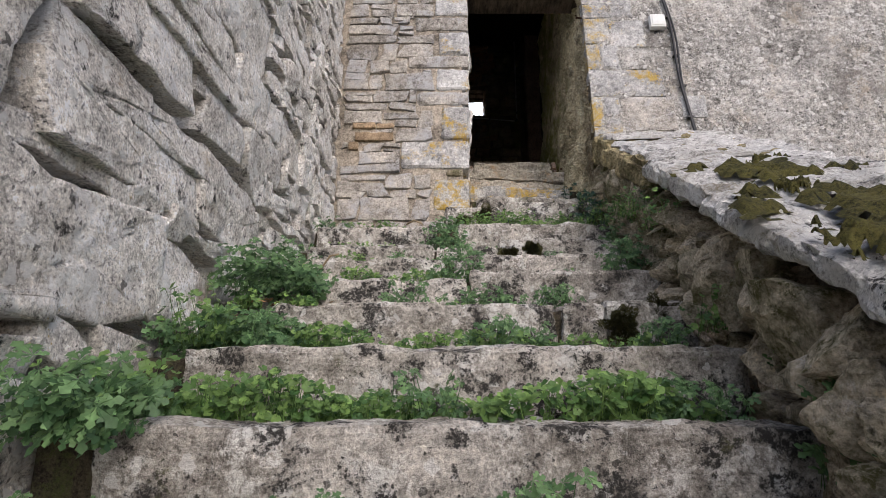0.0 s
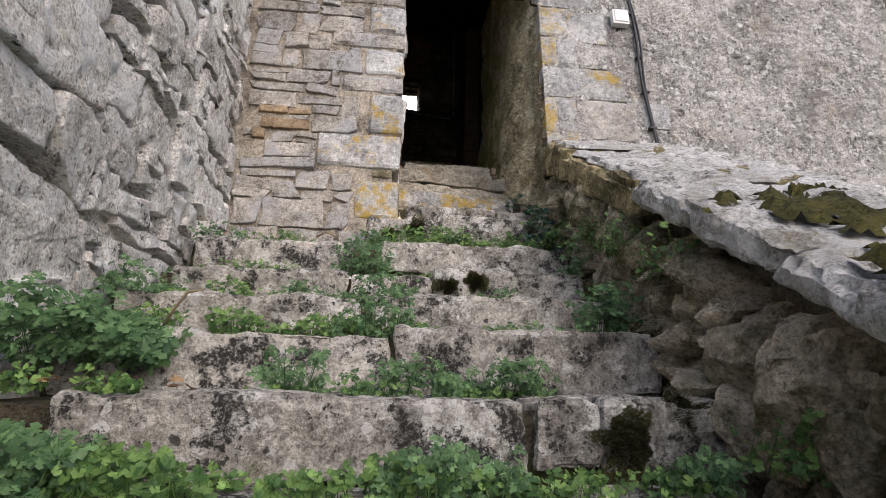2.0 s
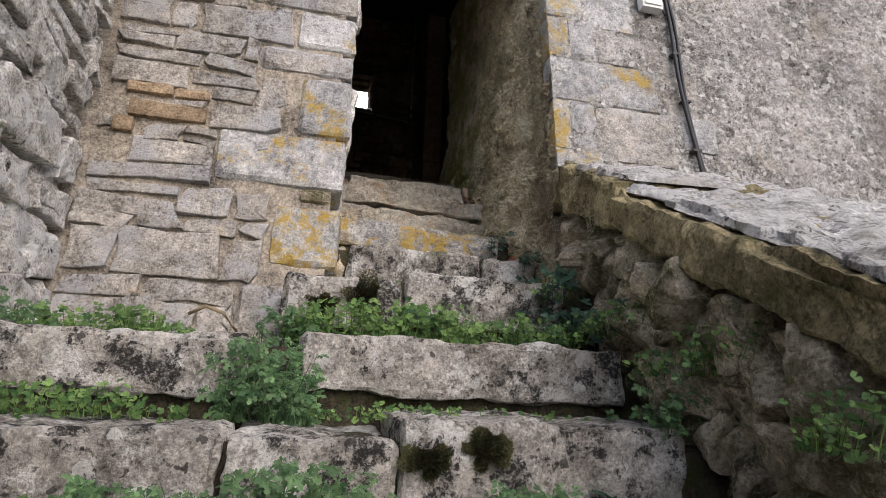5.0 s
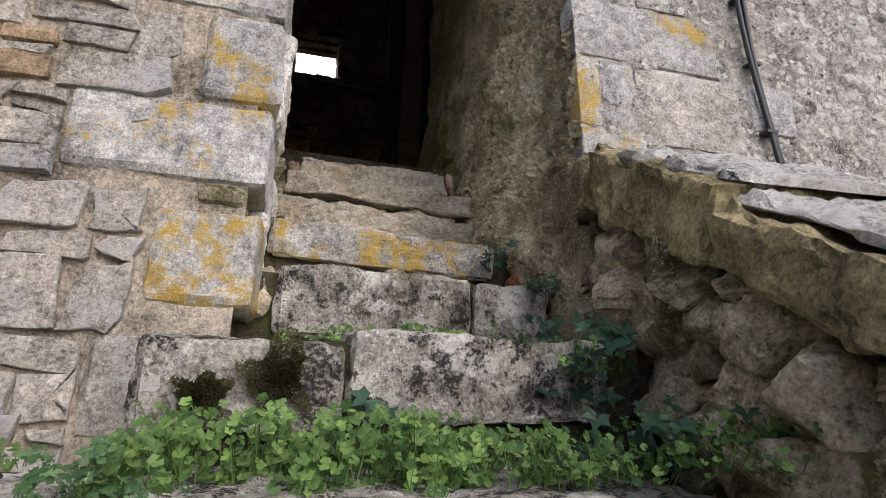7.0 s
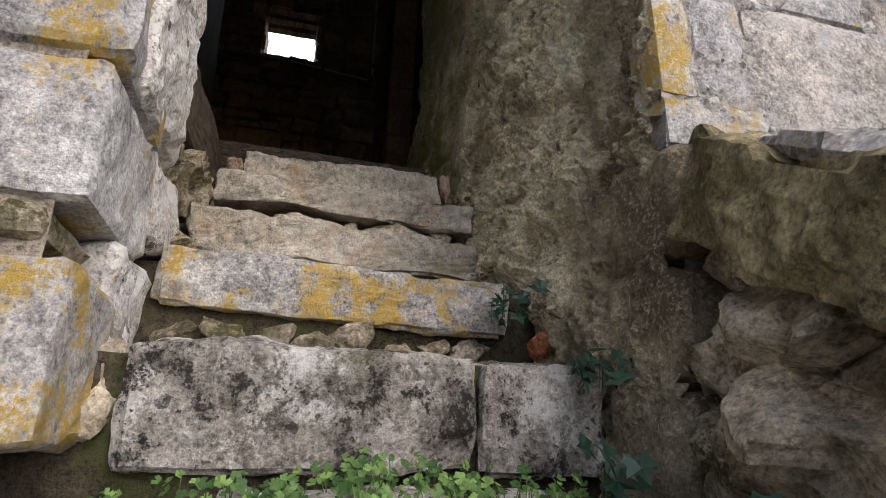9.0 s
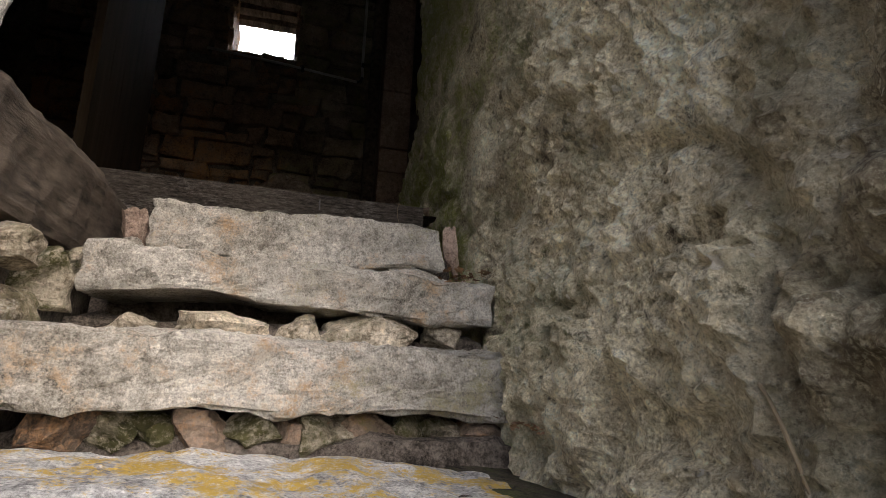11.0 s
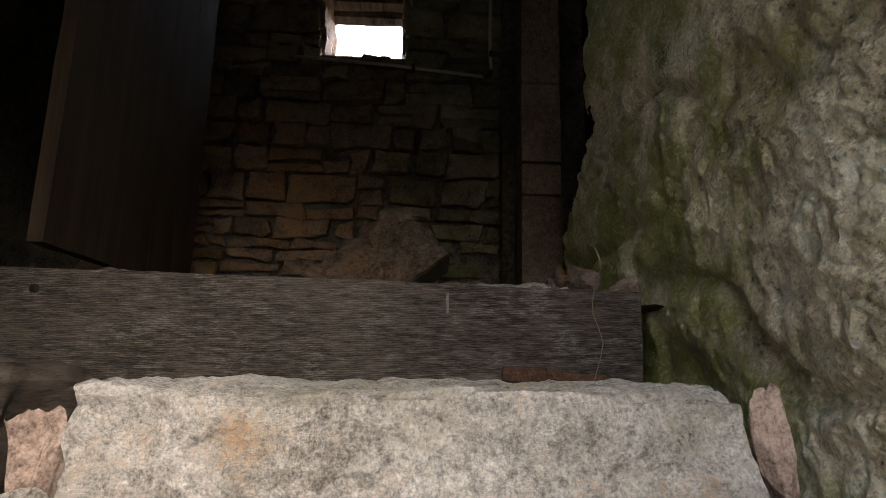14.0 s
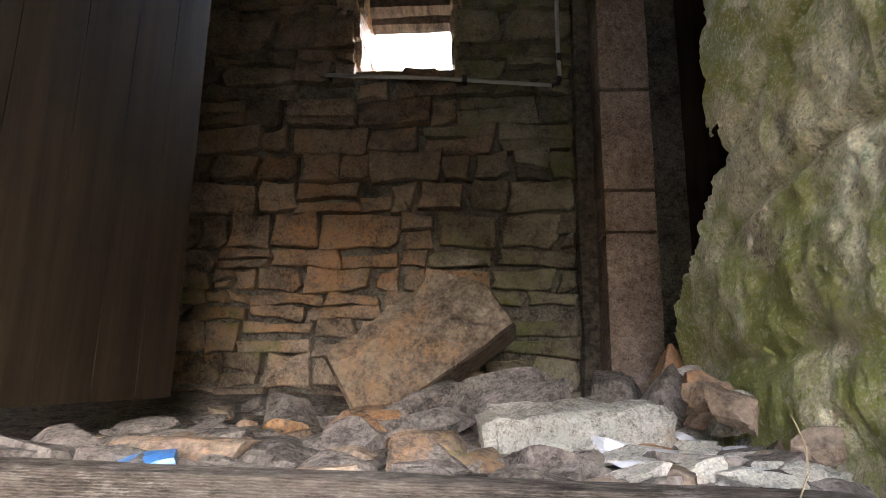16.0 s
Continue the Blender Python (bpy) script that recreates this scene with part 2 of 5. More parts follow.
M_REVEAL = rock("damp_roughcast", (0.38, 0.32, 0.2), (0.83, 0.745, 0.52), [((0.7, 0.65, 0.56), 5.0, 0.61, 0.69, 2), ((0.09, 0.065, 0.04), 4.2, 0.55, 0.63, 4), ((0.17, 0.165, 0.085), 1.7, 0.5, 0.66, 21), ((0.14, 0.105, 0.06), 2.4, 0.45, 0.62, 13, 6.5, 5.7), ((0.26, 0.27, 0.065), 3.2, 0.475, 0.6, 8, 5.8, 7.8)], grain=46, bump=1.0, tint=0.0, depth=0.03, discs=[((0.68, 0.63, 0.52), 26.0, 0.3, 0.1)], grit=0.6, pits=0.7, rough=0.8, gloss=0.35)
M_INNER = rock("inner_wall_stone", (0.12, 0.088, 0.06), (0.25, 0.19, 0.14), [((0.36, 0.19, 0.08), 1.4, 0.47, 0.6, 2), ((0.11, 0.12, 0.035), 1.1, 0.55, 0.66, 19)], grain=26, bump=0.8, tint=0.38, pits=0.2, grit=0.35)
M_INNERGREEN = rock("inner_wall_algae_stone", (0.11, 0.09, 0.062), (0.24, 0.205, 0.15), [((0.12, 0.125, 0.04), 1.6, 0.47, 0.6, 19), ((0.28, 0.17, 0.08), 1.8, 0.58, 0.68, 5)], grain=26, bump=0.8, tint=0.34, pits=0.2, grit=0.35)
M_PILASTER = rock("pilaster_stone", (0.2, 0.14, 0.105), (0.36, 0.27, 0.21), [((0.14, 0.1, 0.075), 2.5, 0.55, 0.68, 4)], grain=50, bump=0.6, tint=0.12)
M_SOIL = rock("soil", (0.025, 0.02, 0.014), (0.09, 0.075, 0.05), [((0.06, 0.075, 0.02), 5.0, 0.5, 0.62, 3)], grain=45, bump=1.0, tint=0.0)
M_DIRT = rock("dry_dirt", (0.05, 0.04, 0.03), (0.18, 0.15, 0.12), (), grain=40, bump=1.0, tint=0.0)
M_MOSS = rock("moss", (0.017, 0.017, 0.005), (0.1, 0.09, 0.022), [((0.06, 0.04, 0.015), 6.0, 0.58, 0.68, 3)], grain=120, bump=1.0, tint=0.1, pits=0)
M_PLANK = timber("weathered_plank", (0.035, 0.028, 0.022), (0.18, 0.15, 0.12), (22.0, 60.0, 120.0), 1.0, (0.25, 0.225, 0.195), rings=75.0)
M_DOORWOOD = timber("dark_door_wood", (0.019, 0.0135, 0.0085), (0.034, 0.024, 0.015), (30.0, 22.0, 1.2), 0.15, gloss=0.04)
M_BEAM = timber("old_beam_wood", (0.03, 0.023, 0.017), (0.15, 0.12, 0.09), (26.0, 5.0, 30.0), 0.9)
M_IRON = plain("black_cable", (0.02, 0.02, 0.022), 0.5, 0.0, 0.3)
M_WHITE = plain("white_plastic", (0.72, 0.72, 0.7), 0.4, 0.0, 0.05)
M_PIPE = plain("grey_conduit", (0.45, 0.43, 0.4), 0.5, 0.0, 0.12)
M_BLUE = plain("blue_plastic", (0.04, 0.13, 0.34), 0.4, 0.0, 0.15)
M_PAPER = plain("pale_scrap", (0.6, 0.6, 0.62), 0.7, 0.0, 0.15)
M_BRICK = rock("broken_brick", (0.25, 0.09, 0.05), (0.5, 0.2, 0.11), (), grain=60, bump=0.5)
M_STRAW = plain("dry_stem", (0.25, 0.19, 0.11), 0.8, 0.0, 0.2)
M_LEAF = leaf_mat("round_leaf", (0.045, 0.11, 0.028), (0.17, 0.275, 0.075))
M_FERN = leaf_mat("divided_leaf", (0.04, 0.095, 0.035), (0.13, 0.225, 0.09))
M_IVY = leaf_mat("ivy_leaf", (0.012, 0.035, 0.022), (0.035, 0.075, 0.045), 0.35, 0.08)
M_DEAD = leaf_mat("dead_leaf", (0.14, 0.07, 0.035), (0.3, 0.19, 0.1), 0.8, 0.15)
M_POINT = rock("old_pointing", (0.18, 0.155, 0.125), (0.42, 0.37, 0.3), (), grain=26, bump=0.9, tint=0.0, depth=0.03)
M_TUFT = plain("dark_moss", (0.06, 0.058, 0.018), 0.95, 0.0, 0.5, 60.0)
M_BOULDER = rock("brown_boulder", (0.085, 0.062, 0.042), (0.18, 0.14, 0.1), [((0.24, 0.14, 0.07), 3.0, 0.5, 0.62, 2), ((0.3, 0.27, 0.24), 4.0, 0.6, 0.68, 9)], grain=22, bump=0.8, tint=0.0, pits=0.2, grit=0.35)
M_RUST = rock("rusty_iron", (0.03, 0.018, 0.011), (0.085, 0.045, 0.025), (), grain=60, bump=0.4, tint=0.0)
M_PAINT = plain("white_paint", (0.17, 0.16, 0.15), 0.7, 0.0, 0.2, 80.0)
M_VOID = plain("hole_shade_black", (0.01, 0.009, 0.008), 0.95, 0.0, 0.3)
M_OCHREBRICK = rock("ochre_brick", (0.19, 0.135, 0.085), (0.36, 0.27, 0.175), (), grain=40, bump=0.6, tint=0.15)
# moss brown, deepened by the shade of the coping's side
M_EDGE = rock("mossy_shaded_coping_edge", (0.15, 0.125, 0.065), (0.42, 0.35, 0.2), [((0.09, 0.085, 0.03), 3.0, 0.5, 0.62, 6), ((0.4, 0.38, 0.33), 4.0, 0.63, 0.7, 16)], grain=30, bump=1.0, tint=0.12, depth=0.03)
M_EDGELICHEN = rock("edge_lichen_stone", (0.25, 0.245, 0.235), (0.52, 0.515, 0.49), [(OCHRE, 5.0, 0.47, 0.58, 41), (PALE, 6.0, 0.6, 0.68, 7)], grain=40, bump=0.9, tint=0.06)


# ---- building blocks ----
def mesh_of(name, verts, faces, mat, smooth=False):
    me = bpy.data.meshes.new(name)
    me.from_pydata([tuple(v) for v in verts], [], faces)
    me.materials.append(mat)
    if smooth:
        me.polygons.foreach_set("use_smooth", [True] * len(me.polygons))
    me.update()
    return me


def piece(name, me, parent=None, label="", at=None):
    ob = new(name, me)
    if parent is not None:
        ob.parent = parent
    if at is not None:
        ob.matrix_basis = at
    if label:
        tagged(ob, label)
    return ob


def thing(name, label, category, group="", kind="", at=(0, 0, 0)):
    ob = new(name)
    ob.location = at
    ob.empty_display_size = 0.1
    return tagged(ob, label, category, group, kind)


def fractal(p, octaves=3):
    total, amp = 0.0, 1.0
    for i in range(octaves):
        total += amp * noise.noise(p * (2.1 ** i))
        amp *= 0.5
    return total


def box_grid(size, cuts):
    """Verts (unit -0.5..0.5 scaled by size) and quads of a subdivided box."""
    nx, ny, nz = cuts
    index, verts, faces = {}, [], []

    def vid(i, j, k):
        key = (i, j, k)
        if key not in index:
            index[key] = len(verts)
            verts.append(Vector(((i / nx - 0.5) * size[0], (j / ny - 0.5) * size[1], (k / nz - 0.5) * size[2])))
        return index[key]
    for i in range(nx):
        for j in range(ny):
            faces.append((vid(i, j, 0), vid(i, j + 1, 0), vid(i + 1, j + 1, 0), vid(i + 1, j, 0)))
            faces.append((vid(i, j, nz), vid(i + 1, j, nz), vid(i + 1, j + 1, nz), vid(i, j + 1, nz)))
    for i in range(nx):
        for k in range(nz):
            faces.append((vid(i, 0, k), vid(i + 1, 0, k), vid(i + 1, 0, k + 1), vid(i, 0, k + 1)))
            faces.append((vid(i, ny, k), vid(i, ny, k + 1), vid(i + 1, ny, k + 1), vid(i + 1, ny, k)))
    for j in range(ny):
        for k in range(nz):
            faces.append((vid(0, j, k), vid(0, j, k + 1), vid(0, j + 1, k + 1), vid(0, j + 1, k)))
            faces.append((vid(nx, j, k), vid(nx, j + 1, k), vid(nx, j + 1, k + 1), vid(nx, j, k + 1)))
    return verts, faces


def rough_box(name, size, mat, seed, step=0.05, amp=0.015, r=0.03, freq=5.0, low=0.0, chip=0.0):
    """A worn stone block: rounded edges, uneven faces, a ragged underside (low) and chipped edges (chip)."""
    cuts = [max(2, min(60, round(s / step))) for s in size]
    verts, faces = box_grid(size, cuts)
    off = Vector((seed * 7.31, seed * 3.17, seed * 5.77))
    half = [s / 2 for s in size]
    rr = min(r, min(half) * 0.9)
    for v in verts:
        core = Vector([max(-h + rr, min(h - rr, c)) for c, h in zip(v, half)])
        d = v - core
        edge = sum(abs(c) > 1e-6 for c in d)
        if d.length > 1e-6:
            v[:] = core + d.normalized() * rr * (1.0 if edge > 1 else 1.0)
        n = d.normalized() if d.length > 1e-6 else Vector((0, 0, 0))
        v += n * amp * (fractal((v + off) * freq, 4) + 0.3 * fractal((v - off) * freq * 4.5, 2))
        if edge > 1 and chip:
            v -= n * chip * max(0.0, noise.noise((v + off) * 6.0) * 1.6)
        if low and v.z < 0:
            v.z += low * (noise.noise(Vector((v.x * 3.0 + off.x, off.y, 0))) + 0.35) * (-v.z / half[2])
    return mesh_of(name, verts, faces, mat)


def boulder(name, size, mat, seed, cuts=5, amp=0.22, sharp=0.5, cut=(0.3, 0.46)):
    """An irregular broken stone: a box pulled towards a ball, cut by a few planes and roughened."""
    verts, faces = box_grid((1, 1, 1), (cuts, cuts, cuts))
    rng = random.Random(seed)
    off = Vector((seed * 5.3, seed * 2.9, seed * 8.1))
    planes = [(Vector((rng.uniform(-1, 1), rng.uniform(-1, 1), rng.uniform(-1, 1))).normalized(), rng.uniform(*cut)) for _ in range(12)]
    out = []
    for v in verts:
        v = v.lerp(v.normalized() * 0.62, sharp * 0.6)
        for n, d in planes:
            over = v.dot(n) - d
            if over > 0:
                v = v - n * over
        v = v + v.normalized() * amp * (0.3 * fractal((v + off) * 2.3, 3) + 0.11 * fractal((v - off) * 9.0, 2))
        out.append(Vector((v.x * size[0], v.y * size[1], v.z * size[2])))
    return mesh_of(name, out, faces, mat)


def sheet(name, origin, u, v, n, us, vs, mat, seed, amp=0.03, freq=3.0, fine=0.5, keep=None, warp=None, smooth=True, grit=0.0):
    """An uneven wall face over u and v, given as (from, to, steps). keep(a, b): which cells to make. warp(a, b): metres added along n."""
    off = Vector((seed * 4.1, seed * 6.7, seed * 1.9))
    (u0, u1, nu), (v0, v1, nv) = us, vs
    verts, faces, index = [], [], {}

    def vid(i, j):
        if (i, j) not in index:
            a, b = u0 + (u1 - u0) * i / nu, v0 + (v1 - v0) * j / nv
            p = Vector(origin) + Vector(u) * a + Vector(v) * b
            h = amp * (fractal((p + off) * freq, 3) + fine * fractal((p + off) * freq * 5, 2))
            if grit:
                h += grit * (noise.noise((p + off) * 13) + abs(noise.noise((p + off) * 27)) * 1.3 - abs(noise.noise((p - off) * 31)) * 1.1)
            if warp:
                h += warp(a, b)
            index[(i, j)] = len(verts)
            verts.append(p + Vector(n) * h)
        return index[(i, j)]
    for i in range(nu):
        for j in range(nv):
            a, b = u0 + (u1 - u0) * (i + 0.5) / nu, v0 + (v1 - v0) * (j + 0.5) / nv
            if keep is None or keep(a, b):
                faces.append((vid(i, j), vid(i + 1, j), vid(i + 1, j + 1), vid(i, j + 1)))
    return mesh_of(name, verts, faces, mat, smooth)


def face_stone(name, poly, mat, seed, joint=0.012, proud=0.05, back=0.08, bulge=0.02, tilt=0.02, fine=0.0):
    """A wall stone of a polygon outline in x, y with its face towards +z: its rim worn and its face uneven. Returns mesh and centre."""
    rng = random.Random(seed)
    cx, cy = sum(p[0] for p in poly) / len(poly), sum(p[1] for p in poly) / len(poly)
    rim = []
    for k, a in enumerate(poly):
        b = poly[(k + 1) % len(poly)]
        n = max(1, min(10, int(math.dist(a, b) / (0.035 if fine else 0.11))))
        rim += [(a[0] + (b[0] - a[0]) * q / n, a[1] + (b[1] - a[1]) * q / n) for q in range(n)]
    size = max(0.03, min(math.dist(p, (cx, cy)) for p in rim))
    pts = []
    for x, y in rim:
        d = math.dist((x, y), (cx, cy)) + 1e-6
        s = max(0.3, 1 - (joint + rng.uniform(0, joint * 1.2)) / d)
        pts.append(((x - cx) * s, (y - cy) * s))
    tx, ty = rng.uniform(-tilt, tilt) / size, rng.uniform(-tilt, tilt) / size
    verts, faces, m = [(x, y, -back) for x, y in pts], [], len(pts)

    def top(x, y, h):
        rough = fine * (1 - 2 * abs(fractal(Vector(((x + cx) * 4.2, (y + cy) * 4.2, 1.7)), 4)) + 0.5 * fractal(Vector(((x + cx) * 15, (y + cy) * 15, 4.1)), 3)) if fine else rng.uniform(-0.25, 0.25) * bulge
        return (x, y, max(-back * 0.5, h + (tx * x + ty * y) * 0.6 + rough))
    rings = ((1.0, -1.0), (0.96, 0.0), (0.84, 0.1), (0.7, 0.2), (0.54, 0.4), (0.36, 0.5), (0.18, 0.5)) if fine else ((1.0, -0.9), (0.93, 0.0), (0.45, 0.5))
    for s, h in rings:
        verts += [top(x * s, y * s, proud + bulge * h) for x, y in pts]
    verts.append(top(0, 0, proud + bulge * 0.5))
    for k in range(m):
        q = (k + 1) % m
        for a in range(0, len(rings) * m, m):
            faces.append((a + k, a + q, a + m + q, a + m + k))
        faces.append((len(rings) * m + k, len(rings) * m + q, len(verts) - 1))
    return mesh_of(name, verts, faces, mat), (cx, cy)


def bed_stone(name, poly, mat, seed, joint=0.01, proud=0.07, back=0.12, tilt=0.02, relief=1.0, rim_drop=1.0):
    """A large undressed wall stone: an outline in x, y, its face towards +z broken in low facets, pitted and rounded at the rim."""
    rng = random.Random(seed)
    cx, cy = sum(p[0] for p in poly) / len(poly), sum(p[1] for p in poly) / len(poly)
    off = Vector((seed * 0.37, seed * 0.91, seed * 0.13))
    rim = []
    for k, a in enumerate(poly):
        b = poly[(k + 1) % len(poly)]
        n = max(1, int(math.dist(a, b) / 0.028))
        rim += [(a[0] + (b[0] - a[0]) * q / n - cx, a[1] + (b[1] - a[1]) * q / n - cy) for q in range(n)]
    pts = []
    for x, y in rim:
        d = math.hypot(x, y) + 1e-6
        q = max(0.4, 1 - (joint + 0.007 * (1 + noise.noise(Vector((x * 9, y * 9, seed))))) / d)
        pts.append((x * q, y * q))
    half = max(0.05, (max(p[0] for p in pts) - min(p[0] for p in pts)) / 2), max(0.05, (max(p[1] for p in pts) - min(p[1] for p in pts)) / 2)
    tx, ty = rng.uniform(-tilt, tilt) / half[0], rng.uniform(-tilt, tilt) / half[1]

    def top(x, y, drop):
        w = Vector((x + cx, y + cy, 3.7))
        p = Vector((x, y, 0)) + off
        h = proud + tx * x + ty * y - drop * rim_drop + 0.016 * min(1.0, relief) * noise.noise(w * 1.7)
        h += relief * (0.008 * fractal(p * 3.5, 2) + 0.008 * fractal(p * 13.0, 3) - 0.05 * max(0.0, noise.noise(p * 7.0) - 0.34) - 0.035 * max(0.0, noise.noise(p * 19.0) - 0.3) + 0.004 * noise.noise(p * 41.0))
        return (x, y, max(-back * 0.6, h))
    rows = max(5, min(12, int(min(half) / 0.02)))
    rings = [(1.0, 0.03), (0.985, 0.005), (0.95, 0.001)] + [(0.95 * (1 - k / rows), 0.0) for k in range(1, rows)]
    m = len(pts)
    verts, faces = [(x, y, -back) for x, y in pts], []
    for q, drop in rings:
        verts += [top(x * q, y * q, drop) for x, y in pts]
    verts.append(top(0, 0, 0))
    for k in range(m):
        q = (k + 1) % m
        for a in range(0, len(rings) * m, m):
            faces.append((a + k, a + q, a + m + q, a + m + k))
        faces.append((len(rings) * m + k, len(rings) * m + q, len(verts) - 1))
    me = mesh_of(name, verts, faces, mat)
    me.polygons.foreach_set("use_smooth", [max(f) >= 4 * m for f in faces])
    return me, (cx, cy)


def plane_pose(origin, u, v, n):
    return Matrix(((u[0], v[0], n[0], origin[0]), (u[1], v[1], n[1], origin[1]), (u[2], v[2], n[2], origin[2]), (0, 0, 0, 1)))


def lay(parent, frame_m, polys, mat, seed, skip=None, name="stone", gap=None, joint=0.006, lift=0.012, spare=0.0, **kw):
    """Wall stones as parts of a wall, in the plane frame_m."""
    rng = random.Random(seed)
    for i, poly in enumerate(polys):
        if len(poly) < 3:
            continue
        cx, cy = sum(p[0] for p in poly) / len(poly), sum(p[1] for p in poly) / len(poly)
        if skip and skip(cx, cy):
            continue
        for gx0, gx1, gy0, gy1 in gap or ():
            xs, ys = [p[0] for p in poly], [p[1] for p in poly]
            if max(xs) > gx0 and min(xs) < gx1 and max(ys) > gy0 and min(ys) < gy1:
                cx, cy = sum(xs) / len(xs), sum(ys) / len(ys)
                # keep the larger piece beside the gap
                room = {"l": gx0 - min(xs), "r": max(xs) - gx1, "d": gy0 - min(ys), "u": max(ys) - gy1}
                side = max(room, key=room.get)
                if room[side] < spare * ((max(xs) - min(xs)) if side in "lr" else (max(ys) - min(ys))):
                    continue
                clip = {"l": lambda x, y: (min(x, gx0), y), "r": lambda x, y: (max(x, gx1), y), "d": lambda x, y: (x, min(y, gy0)), "u": lambda x, y: (x, max(y, gy1))}[side]
                poly = [clip(x, y) for x, y in poly]
        xs, ys = [p[0] for p in poly], [p[1] for p in poly]
        if max(xs) - min(xs) < 0.055 or max(ys) - min(ys) < 0.045:
            continue
        me, c = (bed_stone if "relief" in kw else face_stone)(name, poly, mat, seed * 1000 + i, joint=joint * rng.choice((0.5, 0.8, 1.0, 1.0, 2.2)), **kw)
        out = rng.uniform(-lift, lift)
        piece(name, me, parent, at=frame_m @ Matrix.Translation((c[0], c[1], out)))


def courses(rect, heights, widths, seed, jitter=0.012):
    """Uneven coursed masonry: quads, as (outline) polygons, row by row; some stones are split into two thin ones."""
    rng = random.Random(seed)
    x0, y0, x1, y1 = rect
    rows, y = [], y0
    while y < y1 - 0.02:
        h = rng.uniform(*heights)
        if y + h > y1 - heights[0] * 0.6:
            h = y1 - y
        rows.append((y, y + h))
        y += h
    out = []
    for a, b in rows:
        x = x0
        while x < x1 - 0.01:
            w = rng.uniform(*widths) * (0.75 + 0.5 * (b - a) / heights[1])
            if x + w > x1 - widths[0] * 0.7:
                w = x1 - x
            def j():
                return rng.uniform(-jitter, jitter)
            if rng.random() < 0.3 and b - a > heights[0] * 1.15:
                m = a + (b - a) * rng.uniform(0.4, 0.6)
                out.append([(x + j(), a + j()), (x + w + j(), a + j()), (x + w + j(), m + j()), (x + j(), m + j())])
                out.append([(x + j(), m + j()), (x + w + j(), m + j()), (x + w + j(), b + j()), (x + j(), b + j())])
            else:
                cut = min(w, b - a) * rng.uniform(0.0, 0.3)
                out.append([(x + j(), a + j()), (x + w * rng.uniform(0.3, 0.7), a + j() * 0.3), (x + w + j() - cut, a + j()), (x + w + j(), a + cut), (x + w + j(), b + j()), (x + w * rng.uniform(0.3, 0.7), b + j() * 0.3), (x + j() + cut * 0.6, b + j()), (x + j(), (a + b) / 2)])
            x += w
    return out


def slab_box(name, lo, hi, mat):
    verts, faces = box_grid([b - a for a, b in zip(lo, hi)], (1, 1, 1))
    c = Vector([(a + b) / 2 for a, b in zip(lo, hi)])
    return mesh_of(name, [v + c for v in verts], faces, mat)


def tube(name, path, radius, mat, sides=8):
    verts, faces = [], []
    pts = [Vector(p) for p in path]
    for i, p in enumerate(pts):
        d = (pts[min(i + 1, len(pts) - 1)] - pts[max(i - 1, 0)]).normalized()
        a = d.orthogonal().normalized()
        b = d.cross(a)
        r = radius[i] if isinstance(radius, (list, tuple)) else radius
        for k in range(sides):
            t = 2 * math.pi * k / sides
            verts.append(p + (a * math.cos(t) + b * math.sin(t)) * r)
        if i:
            for k in range(sides):
                q = (k + 1) % sides
                faces.append(((i - 1) * sides + k, (i - 1) * sides + q, i * sides + q, i * sides + k))
    faces.append(tuple(range(sides - 1, -1, -1)))
    faces.append(tuple(range((len(pts) - 1) * sides, len(pts) * sides)))
    return mesh_of(name, verts, faces, mat, True)


def part(name, me, parent, label=""):
    """A mesh laid out in world places, as a part under parent."""
    ob = piece(name, me, parent, label)
    at = parent.matrix_basis
    up = parent.parent
    while up is not None:
        at = up.matrix_basis @ at
        up = up.parent
    ob.matrix_basis = at.inverted()
    return ob


# ---- the large structure ----
structure = []


def fixed(name, me, label, category="wall"):
    ob = tagged(new(name, me), label, category, kind="structure")
    structure.append(ob)
    return ob


LEAN_R, LEAN_L = 0.125, 0.11            # the facade leans back as it rises
def face_r(z): return 5.53 + (z - 4.15) * LEAN_R
def face_l(z): return 5.50 + (z - 3.18) * LEAN_L


# ground at the foot of the stairs, reaching far
fixed("ground", sheet("ground", (0, 0, 0.55), (1, 0, 0), (0, 1, 0), (0, 0, 1), (-60, 60, 30), (-60, 60, 30), M_SOIL, 2, 0.02), "bare dark earth at the foot of the stairs", "ground")

# left wall, its unseen top cut to rise with the stairs, letting skylight in
def wall_top(y): return min(6.2, max(3.3, 2.75 + 0.72 * y))


wl = fixed("wall_left", sheet("wall_left", (-1.16, 0, 0), (0, 1, 0), (0, 0, 1), (1, 0, 0), (-2.5, 5.95, 240), (0.3, 6.2, 170), M_WALL, 3, 0.04, 2.2, 0.55, smooth=False, grit=0.02, keep=lambda a, b: b < wall_top(a), warp=lambda a, b: -0.06 if a < 3.0 else -0.03), "tall rough limestone rubble wall beside the stairs, with open joints")
for y0 in (-2.5, 0.0, 1.0, 2.0, 3.0, 4.0, 5.0):
    y1 = min(6.6, y0 + (1.0 if y0 >= 0 else 2.5)) if y0 < 5 else 6.6
    part("core", slab_box("core", (-1.9, y0, 0.3), (-1.42, y1, wall_top(y0) + 0.05), M_MORTAR), wl)

